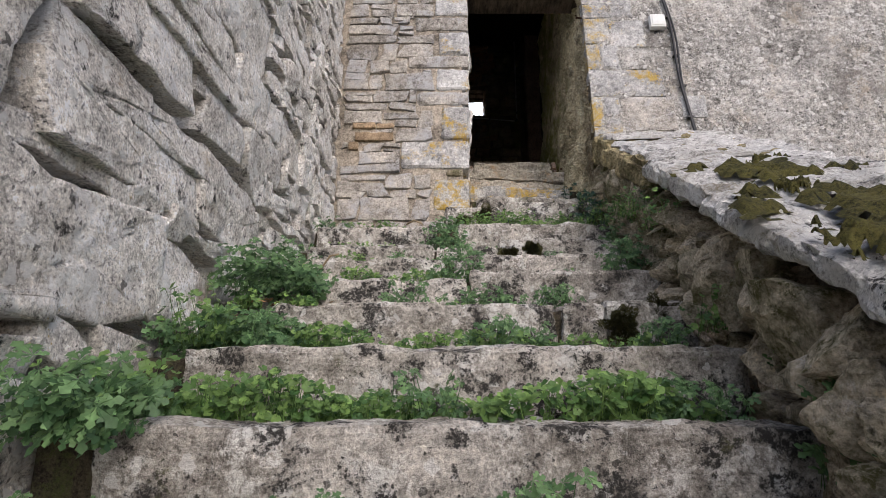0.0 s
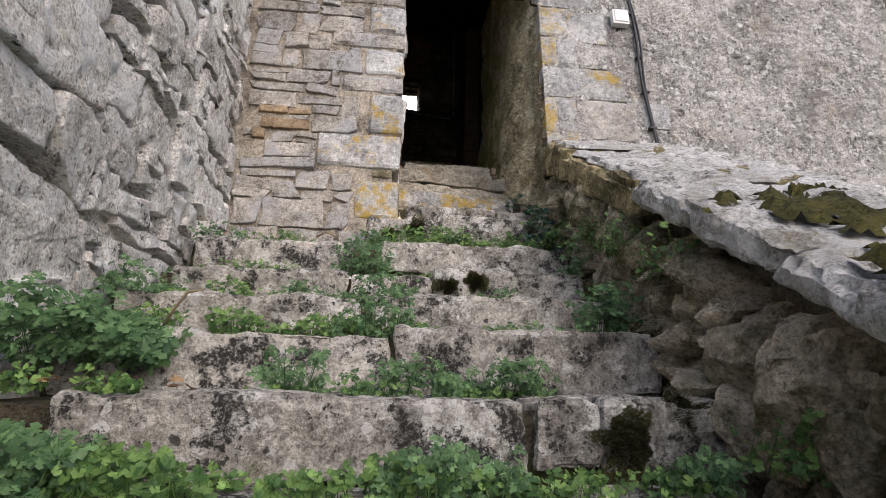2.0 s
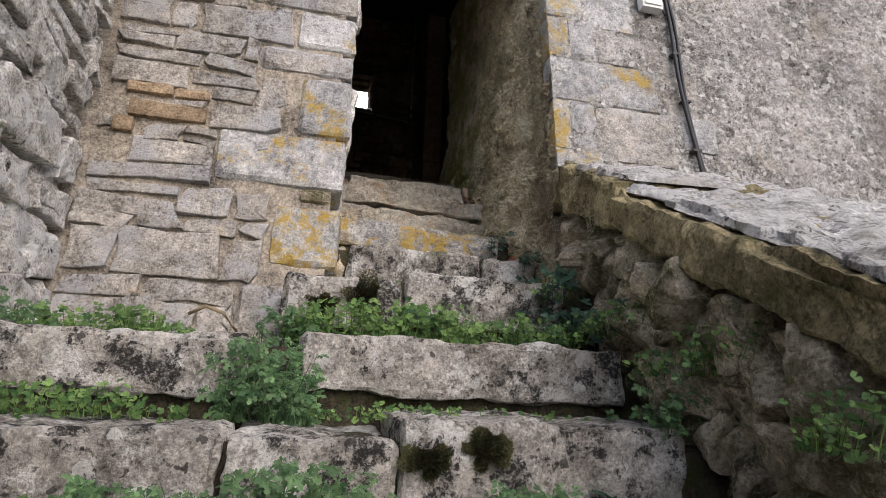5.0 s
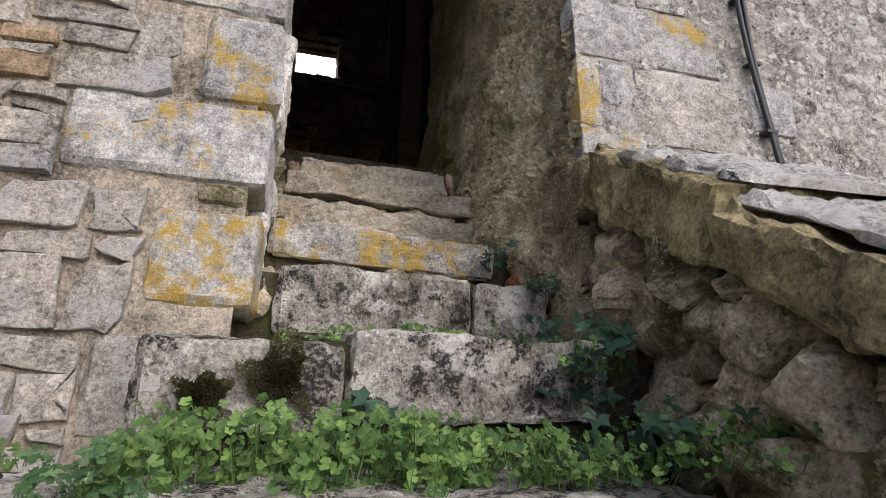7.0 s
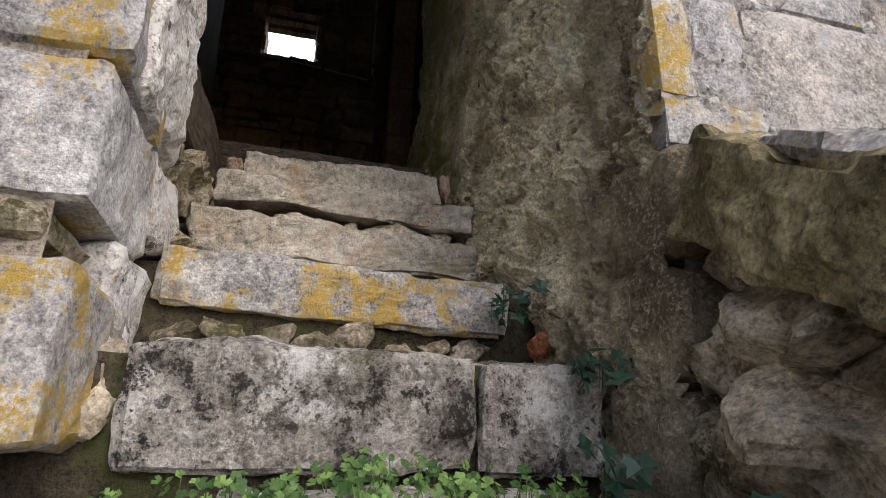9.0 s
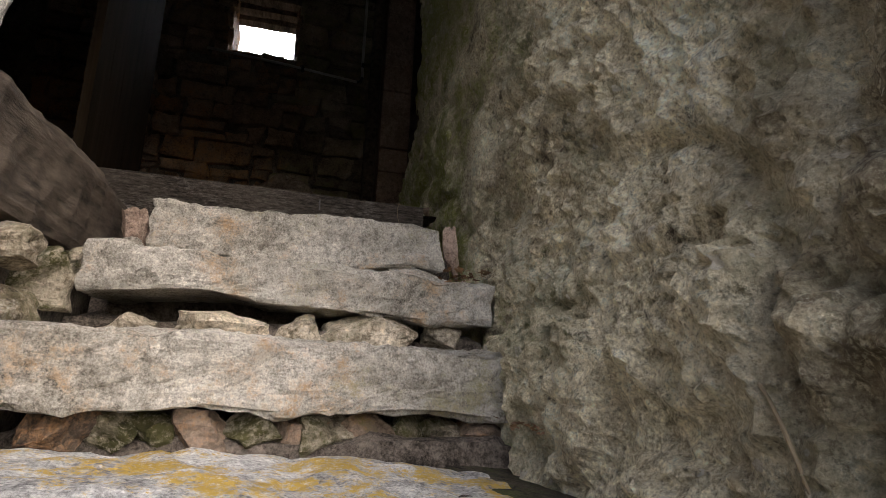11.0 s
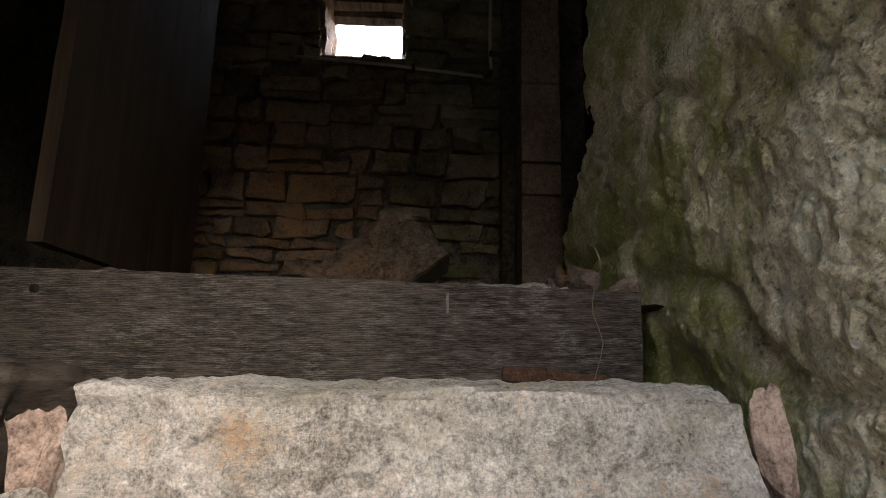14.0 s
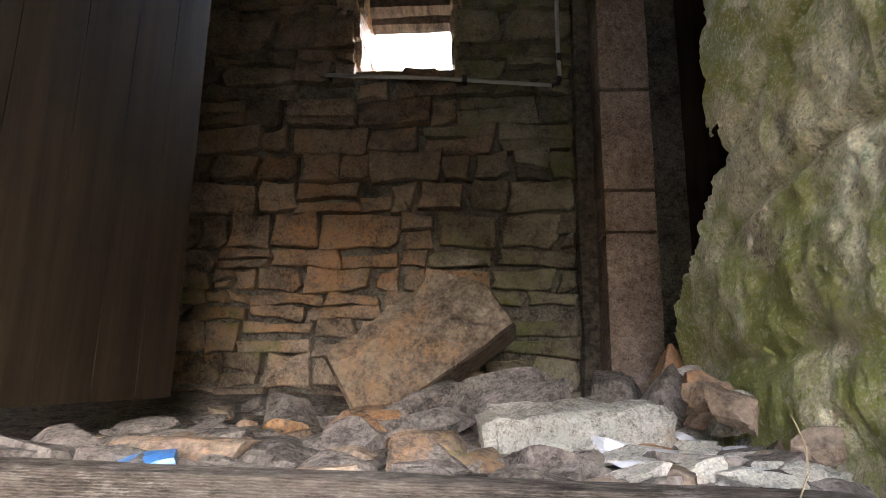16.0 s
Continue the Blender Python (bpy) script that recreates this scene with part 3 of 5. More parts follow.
# facade left of the doorway
nl = Vector((0, -1, LEAN_L)).normalized()
vl = Vector((0, LEAN_L, 1)).normalized()
FL = plane_pose((0, face_l(0), 0), (1, 0, 0), vl, nl)
fl = fixed("wall_facade_left", slab_box("wall_facade_left", (-1.6, 5.88, 2.3), (0.14, 6.42, 8.2), M_MORTAR), "coursed limestone wall beside the dark doorway")
part("bedding", sheet("bedding", (0, face_l(0) + 0.016, 0), (1, 0, 0), vl, nl, (-1.3, 0.15, 40), (2.6, 8.2, 120), M_POINT, 5, 0.012, 6.0), fl)
# facade right of the doorway
nr = Vector((0, -1, LEAN_R)).normalized()
vr = Vector((0, LEAN_R, 1)).normalized()
FR = plane_pose((0, face_r(0), 0), (1, 0, 0), vr, nr)
fr = fixed("wall_facade_right", sheet("wall_facade_right", (0, face_r(0), 0), (1, 0, 0), vr, nr, (1.46, 5.2, 190), (2.9, 8.3, 270), M_PLASTER, 6, 0.016, 4.0, 0.6, smooth=False, grit=0.012), "weathered roughcast facade beside the doorway")
fixed("wall_facade_core", slab_box("wall_facade_core", (1.75, 6.15, 0.5), (6.5, 6.4, 8.3), M_MORTAR), "wall core behind the roughcast facade")
fixed("wall_over_door", slab_box("wall_over_door", (0.05, 5.9, 6.12), (1.7, 6.45, 8.2), M_STONE), "stone wall above the doorway")


# right side of the passage, ending in a broken edge
def reveal_keep(a, b):
    edge = 8.6 + 0.05 * noise.noise(Vector((b * 9, 3, 0))) - (0.09 if b < 5.55 else 0.0) + (0.5 - (b - 5.05) * 1.2 if b < 5.45 else 0)
    return a < min(edge, 9.0)


def reveal_warp(a, b):
    h = 0.0
    if b < 4.1 + 0.13 * noise.noise(Vector((a * 3.1, 1, 0))) and a < 7.0:
        h += 0.045
        h += 0.03 * noise.noise(Vector((a * 13, b * 3.5, 5)))
    calm = 0.7 if a < 6.8 else max(0.18, 0.7 - (a - 6.8) * 1.1)
    pit = noise.noise(Vector((a * 5.5, b * 4.5, 11)))
    h -= 0.035 * calm * min(1.0, max(0.0, (pit - 0.24) * 9))
    knob = noise.noise(Vector((a * 9, b * 8, 31)))
    h += 0.008 * calm * min(1.0, max(0.0, (knob - 0.2) * 7))
    return h + calm * (0.05 * noise.noise(Vector((a * 2.2, b * 2.6, 7))) + 0.03 * noise.noise(Vector((a * 6.0, b * 5.0, 3)))) + 0.008 * noise.noise(Vector((a * 30, b * 11, 2))) + (0.024 if a < 6.8 else max(0.007, 0.024 - 0.024 * (a - 6.8))) * (noise.noise(Vector((a * 13, b * 13, 6))) + 1.3 * abs(noise.noise(Vector((a * 27, b * 27, 8)))) - 1.1 * abs(noise.noise(Vector((a * 31, b * 31, 4))))) - 0.03 * max(0.0, 0.12 - abs(noise.noise(Vector((a * 1.6 + b * 1.2, b * 2.2 - a * 1.1, 17))))) / 0.12


rv = fixed("wall_passage_right", sheet("wall_passage_right", (1.46, 0, 0), (0, 1, 0), (0, 0, 1), (-1, 0, 0), (5.42, 9.05, 270), (2.9, 7.2, 320), M_REVEAL, 7, 0.016, 4.0, 0.5, smooth=False, grit=0.004,
                                     keep=lambda a, b: reveal_keep(a, b) and a > face_r(b) + 0.0, warp=reveal_warp), "damp mossy roughcast side wall of the passage")
fixed("wall_passage_core", slab_box("wall_passage_core", (1.56, 5.9, 2.9), (1.8, 8.45, 8.2), M_MORTAR), "core of the passage side wall")

# the inner room
fixed("floor", sheet("floor", (0, 0, 4.7), (1, 0, 0), (0, 1, 0), (0, 0, 1), (-1.6, 3.2, 60), (7.93, 10.1, 40), M_DIRT, 8, 0.02, 5.0, 0.6, warp=lambda a, b: 0.02 + max(0.0, b - 8.6) * 0.06), "dirt floor of the dark room, covered in rubble", "floor")
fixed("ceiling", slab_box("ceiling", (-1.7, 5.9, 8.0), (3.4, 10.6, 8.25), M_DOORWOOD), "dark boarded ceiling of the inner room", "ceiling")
WX0, WX1, WZ0, WZ1 = 0.16, 0.67, 6.565, 7.03
back = fixed("wall_back", slab_box("wall_back", (-1.7, 10.04, 4.3), (WX0 - 0.03, 10.5, 8.0), M_MORTAR), "rough stone back wall of the dark room with a small window")
part("wall_core", slab_box("wall_core", (WX1 + 0.03, 10.04, 4.3), (3.4, 10.5, 8.0), M_MORTAR), back)
part("wall_core", slab_box("wall_core", (WX0 - 0.03, 10.04, 4.3), (WX1 + 0.03, 10.5, WZ0 - 0.02), M_MORTAR), back)
part("wall_core", slab_box("wall_core", (WX0 - 0.03, 10.04, WZ1 + 0.12), (WX1 + 0.03, 10.5, 8.0), M_MORTAR), back)
fixed("wall_room_left", slab_box("wall_room_left", (-1.75, 6.42, 3.0), (-1.5, 10.5, 8.0), M_MORTAR), "dark stone side wall of the inner room")
fixed("wall_room_right", slab_box("wall_room_right", (3.2, 6.4, 3.0), (3.4, 10.5, 8.0), M_MORTAR), "dark stone side wall of the inner room")
fixed("wall_room_front", slab_box("wall_room_front", (1.8, 6.42, 3.0), (3.2, 6.6, 8.0), M_MORTAR), "inner face of the facade wall")
# ---- stairs ----
# name of the step: front, top, depth, then its blocks as (from x, to x, top, height)
STEPS = [
    (0.72, 0.95, 0.42, [(-0.95, 0.9, 0.95, 0.24)], M_STEP),
    (1.12, 1.19, 0.46, [(-0.92, 0.9, 1.19, 0.24)], M_STEP),
    (1.53, 1.44, 0.52, [(-0.86, 0.94, 1.445, 0.22)], M_STEP),
    (1.99, 1.68, 0.55, [(-0.86, 0.98, 1.68, 0.23)], M_STEP),
    (2.52, 1.905, 0.52, [(-0.75, 0.455, 1.905, 0.23), (0.475, 0.66, 1.91, 0.2), (0.67, 1.05, 1.915, 0.2)], M_STEP),
    (3.00, 2.13, 0.50, [(-0.98, 0.10, 2.11, 0.23), (0.115, 1.08, 2.15, 0.24)], M_STEP),
    (3.45, 2.32, 0.55, [(-1.0, -0.02, 2.315, 0.22), (0.03, 1.07, 2.345, 0.24)], M_STEP),
    (3.98, 2.54, 0.52, [(-0.97, -0.095, 2.535, 0.2), (-0.085, 0.34, 2.53, 0.2), (0.355, 1.16, 2.58, 0.23)], M_STEP),
    (4.47, 2.82, 0.56, [(-1.02, -0.09, 2.81, 0.2), (0.07, 1.26, 2.84, 0.21)], M_STEP),
    (5.01, 3.18, 0.62, [(-0.02, 0.49, 3.16, 0.25), (0.505, 1.26, 3.195, 0.25)], M_STEP),
    (5.71, 3.49, 0.52, [(0.285, 1.06, 3.49, 0.28), (1.07, 1.40, 3.475, 0.28)], M_STEP),
    (6.21, 3.77, 0.50, [(0.225, 1.32, 3.77, 0.19)], M_LICHEN),
]
sb = thing("stair_bed", "packed earth under the stone stairs", "stairs", kind="structure", at=(0.2, 3.0, 0.5))
for k, (front, top, *_) in enumerate(STEPS):
    end = STEPS[k + 1][0] + 0.3 if k + 1 < len(STEPS) else 7.9
    wide = 2.5 if front < 4.9 else 1.45
    part("earth", rough_box("earth", (wide, end - front - 0.05, top - 0.53), M_SOIL, 500 + k, 0.12, 0.02, 0.02), sb).matrix_basis = pose(1.45 - wide / 2 - 0.2, (front + 0.05 + end) / 2 - 3.0, (top - 0.03 + 0.5) / 2 - 0.5)
rng = random.Random(11)
for i, (front, top, depth, blocks, m) in enumerate(STEPS):
    step = thing("stone_step", "worn grey limestone step with dark stains and weeds" if m is M_STEP else "limestone step with a broad ochre lichen stain", "step", "stairs", at=((blocks[0][0] + blocks[-1][1]) / 2, front + depth / 2, top - 0.22))
    for j, (xa, xb, z, h) in enumerate(blocks):
        me = rough_box("block", (xb - xa, depth, h), m, i * 3.7 + j, 0.02, 0.02, 0.014, 5.0, 0.02, 0.03)
        ob = part("block", me, step)
        ob.matrix_basis = step.matrix_basis.inverted() @ pose((xa + xb) / 2, front + depth / 2, z - h / 2, rng.uniform(0, 2.0), 2.3 if m is M_LICHEN else rng.uniform(-0.3, 0.3), rng.uniform(-0.6, 0.6))
# the ragged slabs inside the doorway, propped on small stones
for i, (xa, ya, za, xb, yb, zb, h, depth, m, low) in enumerate([
        (0.19, 6.66, 4.05, 1.44, 6.84, 4.04, 0.2, 0.42, M_INSTEP, 0.05),
        (0.255, 6.99, 4.30, 1.44, 7.02, 4.268, 0.15, 0.40, M_INSTEP, 0.04),
        (0.335, 7.33, 4.52, 1.345, 7.33, 4.525, 0.19, 0.30, M_INSTEP, 0.06)]):
    w = math.dist((xa, ya), (xb, yb))
    me = rough_box("slab", (w, depth, h), m, 60 + i * 2.3, 0.015, 0.02, 0.012, 8.0, low, 0.045)
    ob = thing("stone_step", "pale roughly dressed slab step in the doorway, propped on small stones", "step", "stairs")
    piece("slab", me, ob)
    yaw = math.degrees(math.atan2(yb - ya, xb - xa))
    roll = math.degrees(math.atan2(zb - za, w))
    ob.matrix_basis = pose((xa + xb) / 2, (ya + yb) / 2 + depth / 2, (za + zb) / 2 - h / 2, 1.5, -roll, yaw)
for i, (y0, y1, z0, z1) in enumerate([(6.80, 7.3, 3.6, 3.8), (7.08, 7.6, 3.75, 4.1), (7.38, 7.9, 3.9, 4.3)]):
    fixed("stair_fill", rough_box("stair_fill", (1.25, y1 - y0, z1 - z0), M_DIRT, 80 + i, 0.05, 0.03, 0.03), "loose dirt and chips packed under the slab steps", "rubble").location = (0.82, (y0 + y1) / 2, (z0 + z1) / 2)

fixed("foundation", slab_box("foundation", (-1.7, 7.62, 0.5), (3.4, 10.6, 4.45), M_DIRT), "packed earth under the room floor", "ground")
# threshold plank
plank = thing("threshold_plank", "thick weathered grey wooden plank across the top of the steps", "plank", at=(0.6, 7.93, 4.5))
part("board", rough_box("board", (1.75, 0.09, 0.285), M_PLANK, 5, 0.03, 0.004, 0.012, 3.0), plank).matrix_basis = plank.matrix_basis.inverted() @ pose(0.515, 7.935, 4.625, 0, 0.8, 0)
part("bracket", rough_box("bracket", (0.26, 0.02, 0.035), M_RUST, 2, 0.02, 0.008, 0.008, 12.0), plank, "rusty iron strap").matrix_basis = plank.matrix_basis.inverted() @ pose(1.17, 7.885, 4.535, 0, 4, 0)
part("bracket", rough_box("bracket", (0.05, 0.03, 0.07), M_RUST, 3, 0.015, 0.006, 0.008, 12.0), plank, "rusty iron strap").matrix_basis = plank.matrix_basis.inverted() @ pose(1.12, 7.88, 4.525)
part("paint_mark", rough_box("paint_mark", (0.007, 0.003, 0.05), M_PAINT, 4, 0.008, 0.004, 0.001, 40.0), plank, "white paint drip").matrix_basis = plank.matrix_basis.inverted() @ pose(0.905, 7.889, 4.71)
# flat black discs paint the shade inside the board's holes
for x, z, r in ((0.545, 4.5, 0.019), (0.87, 4.49, 0.02), (-0.09, 4.72, 0.011)):
    part("knot_hole", tube("knot_hole", [(x, 7.886, z), (x, 7.93, z)], r, M_VOID, 9), plank, "black disc standing for the shade in a hole")
# beam along the passage
beam = tagged(new("timber_beam", rough_box("timber_beam", (0.2, 1.2, 0.28), M_BEAM, 9, 0.035, 0.02, 0.03, 4.0)), "dark old timber beam lying along the side of the passage", "beam")
beam.location = (0.1, 7.1, 4.41)
fixed("wall_passage_left", slab_box("wall_passage_left", (-0.6, 6.42, 3.2), (0.12, 7.85, 4.26), M_MORTAR), "low rubble base beside the passage steps")
# door leaf
leaf = thing("plank_door", "dark wooden plank door standing open against the inner room", "door", at=(-0.12, 8.4, 4.8))
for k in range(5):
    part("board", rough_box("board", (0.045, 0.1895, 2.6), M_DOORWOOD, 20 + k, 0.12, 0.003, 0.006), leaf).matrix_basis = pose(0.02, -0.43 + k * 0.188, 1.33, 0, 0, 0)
# big tilted stone in the room
slab_outline = [(-0.13, 0.1), (-0.35, -0.09), (-0.23, -0.28), (-0.06, -0.27), (0.21, -0.07), (0.36, 0.05), (0.25, 0.22), (0.06, 0.27)]
bo = tagged(new("boulder", face_stone("boulder", slab_outline, M_BOULDER, 61, 0.0, 0.1, 0.12, 0.03, 0.02, 0.025)[0]), "large tilted brown stone slab leaning on rubble", "boulder")
bo.matrix_basis = plane_pose((0.63, 9.35, 5.02), (1, 0, 0), (0, 0.25, 0.97), (0, -0.97, 0.25))
# pilaster
pil = thing("pilaster", "reddish stone pilaster in the dark room", "pilaster", at=(1.52, 9.85, 4.7), kind="structure")
for z0, z1 in ((4.66, 5.55), (5.556, 5.75), (5.756, 6.25), (6.256, 8.0)):
    part("stone", rough_box("stone", (0.24, 0.25, z1 - z0), M_PILASTER, z0 * 3, 0.08, 0.004, 0.015), pil).matrix_basis = pose(0, 0, (z0 + z1) / 2 - 4.7)

# parapet wall core and coping
def cop_z(y): return 1.16 + 0.526 * y
def cop_x(y): return 0.62 + 0.16 * y - 0.003 * y * y
PB = fixed("wall_parapet", mesh_of("wall_parapet", [p for y in (-0.8, 5.6) for p in ((cop_x(y) + 0.22, y, 0.4), (2.0, y, 0.4), (2.0, y, cop_z(y) - 0.1), (cop_x(y) + 0.22, y, cop_z(y) - 0.12))],
      [(0, 1, 2, 3), (7, 6, 5, 4), (0, 3, 7, 4), (1, 5, 6, 2), (3, 2, 6, 7)], M_MORTAR), "dry-stone rubble parapet rising along the stairs")
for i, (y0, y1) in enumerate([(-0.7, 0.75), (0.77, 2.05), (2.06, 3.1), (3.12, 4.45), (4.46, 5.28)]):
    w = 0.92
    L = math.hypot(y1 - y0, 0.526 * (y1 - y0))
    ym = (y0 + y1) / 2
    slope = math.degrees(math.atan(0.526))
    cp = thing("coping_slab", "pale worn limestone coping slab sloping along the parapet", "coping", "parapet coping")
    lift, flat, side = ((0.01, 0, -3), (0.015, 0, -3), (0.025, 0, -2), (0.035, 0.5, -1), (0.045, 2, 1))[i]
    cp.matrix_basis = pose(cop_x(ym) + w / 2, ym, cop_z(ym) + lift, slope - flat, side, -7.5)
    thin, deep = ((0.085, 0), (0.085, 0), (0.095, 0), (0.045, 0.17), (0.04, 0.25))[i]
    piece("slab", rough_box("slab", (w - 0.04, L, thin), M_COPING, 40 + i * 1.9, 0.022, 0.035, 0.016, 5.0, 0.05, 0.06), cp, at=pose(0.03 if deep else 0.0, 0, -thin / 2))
    # added darker layer: the slab side's shade and moss put into colour
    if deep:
        piece("edge", rough_box("edge", (w, L - 0.01, deep), M_EDGE, 47 + i * 2.3, 0.025, 0.035, 0.02, 5.0, 0.12, 0.05), cp, "lower edge of the slab, moss brown and side shade in its colour", pose(-0.005, 0, 0.015 - thin - deep / 2))
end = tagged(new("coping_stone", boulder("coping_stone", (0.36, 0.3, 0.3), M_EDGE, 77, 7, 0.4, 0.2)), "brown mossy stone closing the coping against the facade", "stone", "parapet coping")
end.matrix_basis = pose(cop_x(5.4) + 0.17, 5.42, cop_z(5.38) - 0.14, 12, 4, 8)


# ---- doorway: lintel, jamb blocks, cable, lamp ----
lint = tagged(new("door_lintel", rough_box("door_lintel", (1.5, 0.4, 0.17), M_BEAM, 31, 0.06, 0.008, 0.02)), "dark wooden lintel beam over the doorway", "lintel")
lint.location = (0.82, 6.05, 6.04)
DL = [(-0.27, -0.03, 2.82, 3.15, M_STONE), (-0.14, 0.215, 3.25, 3.595, M_LICHEN), (-0.02, 0.15, 3.62, 3.70, M_RUBBLE), (-0.47, 0.215, 3.70, 4.02, M_QUOIN), (-0.07, 0.22, 4.03, 4.42, M_QUOIN), (-0.32, 0.22, 4.43, 4.60, M_STONE),
      (-0.12, 0.22, 4.61, 4.88, M_QUOIN), (-0.42, 0.22, 4.89, 5.05, M_STONE), (-0.1, 0.22, 5.06, 5.36, M_QUOIN), (-0.36, 0.22, 5.37, 5.56, M_STONE), (-0.14, 0.22, 5.57, 5.9, M_QUOIN), (-0.4, 0.22, 5.91, 6.3, M_STONE)]
for i, (xa, xb, za, zb, m) in enumerate(DL):
    me = rough_box("jamb_block", (xb - xa, 0.5, zb - za - 0.006), m, 100 + i * 1.3, 0.03, 0.014, 0.025, 6.0, 0, 0.02)
    zc = (za + zb) / 2
    part("jamb_block", me, fl).matrix_basis = pose((xa + xb) / 2, face_l(zc) - 0.006 + 0.25, zc, -6, 0, 0)
# rear stones of the jamb, seen from inside the passage
for i, (z0, z1, y1) in enumerate([(3.3, 3.72, 6.35), (3.73, 4.05, 6.42), (4.06, 4.5, 6.3), (4.51, 4.9, 6.45), (4.91, 5.3, 6.4), (5.31, 5.75, 6.45)]):
    me = rough_box("jamb_block", (0.4, 0.62, z1 - z0 - 0.015), M_WALL, 140 + i, 0.035, 0.03, 0.04, 5.0, 0, 0.02)
    part("jamb_block", me, fl).matrix_basis = pose(0.0 + 0.02 * (i % 3), y1 - 0.24, (z0 + z1) / 2, 0, 3 * (-1) ** i, 4 * (-1) ** i)
BRICKS = [(-0.97, -0.74, 4.175, 4.24), (-0.725, -0.55, 4.17, 4.225), (-0.94, -0.55, 4.03, 4.125), (-1.0, -0.9, 3.93, 4.02)]
for z0, z1 in ((3.0, 3.42), (3.43, 3.7), (3.71, 3.99)):
    part("jamb_block", rough_box("jamb_block", (0.26, 0.3, z1 - z0), M_REVEAL, z0 * 7, 0.03, 0.02, 0.04, 5.0, 0, 0.02), fr).matrix_basis = pose(1.535, 5.57, (z0 + z1) / 2)
DR = [(1.455, 1.78, 4.0, 4.14, M_EDGELICHEN), (1.455, 1.57, 4.145, 4.5, M_EDGELICHEN), (1.573, 1.74, 4.145, 4.5, M_QUOIN), (1.745, 2.3, 4.1, 4.5, M_STONE), (1.455, 2.22, 4.505, 4.83, M_QUOIN), (1.455, 1.6, 4.835, 5.16, M_EDGELICHEN), (1.603, 1.8, 4.835, 5.16, M_QUOIN), (1.805, 2.1, 4.835, 5.1, M_PLASTER),
      (1.455, 1.72, 5.165, 5.5, M_EDGELICHEN), (1.725, 2.1, 5.12, 5.48, M_QUOIN), (1.455, 2.0, 5.505, 5.85, M_QUOIN), (1.455, 1.8, 5.855, 6.3, M_QUOIN), (2.36, 2.62, 4.25, 4.52, M_QUOIN)]
for i, (xa, xb, za, zb, m) in enumerate(DR):
    me = rough_box("jamb_block", (xb - xa, 0.13, zb - za), m, 170 + i * 1.1, 0.035, 0.008, 0.015, 6.0, 0, 0.012)
    zc = (za + zb) / 2
    part("jamb_block", me, fr).matrix_basis = pose((xa + xb) / 2, face_r(zc) - 0.012 + 0.065, zc, -7, 0, 0)
for xa, xb, za, zb in BRICKS:
    zc = (za + zb) / 2
    part("brick", rough_box("brick", (xb - xa, 0.14, zb - za), M_OCHREBRICK, xa * 9 + zb, 0.02, 0.008, 0.01, 12.0), fl, "thin ochre brick").matrix_basis = pose((xa + xb) / 2, face_l(zc) + 0.05, zc, -6, 0, 0)
part("pin", tube("pin", [(1.44, 5.68, 5.5), (1.38, 5.67, 5.5), (1.375, 5.665, 5.53)], 0.012, M_RUST), fr, "rusty iron hinge pin")
path = [(2.42 - 0.05 * (z - 4.05) + 0.018 * math.sin(z * 5), face_r(z) - 0.035 - 0.012 * math.sin(z * 3) ** 2, z) for z in [3.95 + 0.15 * k for k in range(29)]]
cable = thing("power_cable", "black power cables clipped down the facade", "cable", at=path[0])
part("cable", tube("cable", path, 0.013, M_IRON), cable)
part("cable", tube("cable", [(x + 0.02 + 0.012 * math.sin(z * 4), y - 0.004, z) for x, y, z in path], 0.011, M_IRON), cable)
for z in (4.25, 4.62, 5.0, 5.5, 6.1):
    part("clip", slab_box("clip", (2.40 - 0.05 * (z - 4.05), face_r(z) - 0.052, z - 0.006), (2.46 - 0.05 * (z - 4.05), face_r(z) + 0.01, z + 0.008), M_IRON), cable, "black cable clip")
lamp = thing("wall_floodlight", "small white floodlight fixed to the facade beside the cable", "lamp", at=(2.23, face_r(5.42) - 0.05, 5.42))
part("housing", rough_box("housing", (0.165, 0.07, 0.17), M_WHITE, 1, 0.05, 0.0, 0.012), lamp).matrix_basis = pose(0, 0, 0, -7)
part("glass", rough_box("glass", (0.125, 0.012, 0.12), M_WHITE, 1, 0.05, 0.0, 0.004), lamp, "pale lamp glass").matrix_basis = pose(0, -0.036, 0.004, -7)
part("bracket", slab_box("bracket", (2.2, face_r(5.42) - 0.02, 5.30), (2.26, face_r(5.42) + 0.02, 5.345), M_IRON), lamp, "dark metal bracket")
part("cable", tube("cable", [(2.30, face_r(5.4) - 0.03, 5.40), (2.33, face_r(5.38) - 0.04, 5.37), (2.352, face_r(5.36) - 0.035, 5.33)], 0.006, M_IRON), lamp, "short black cable")

# ---- parapet stones ----
prng = random.Random(21)
y = 0.35
while y < 5.45:
    tread = max([0.95] + [s[1] for s in STEPS if s[0] < y])
    z = tread - 0.16
    while z < cop_z(y) - 0.3:
        s = prng.uniform(0.11, 0.25)
        h = s * prng.uniform(0.55, 0.85)
        me = boulder("stone", (s * 1.25, s * 1.2, h * 1.3), M_RUBBLE, prng.randrange(9999), 12, 0.26, 0.35)
        up = (z - tread + 0.2) / 0.8
        part("stone", me, PB).matrix_basis = pose(cop_x(y) + 0.15 + prng.uniform(-0.05, 0.05) - 0.03 * up, y + prng.uniform(-0.05, 0.05), z + h / 2, prng.uniform(-12, 12), prng.uniform(-12, 12), prng.uniform(-40, 40))
        z += h * 0.86
    y += prng.uniform(0.12, 0.17)


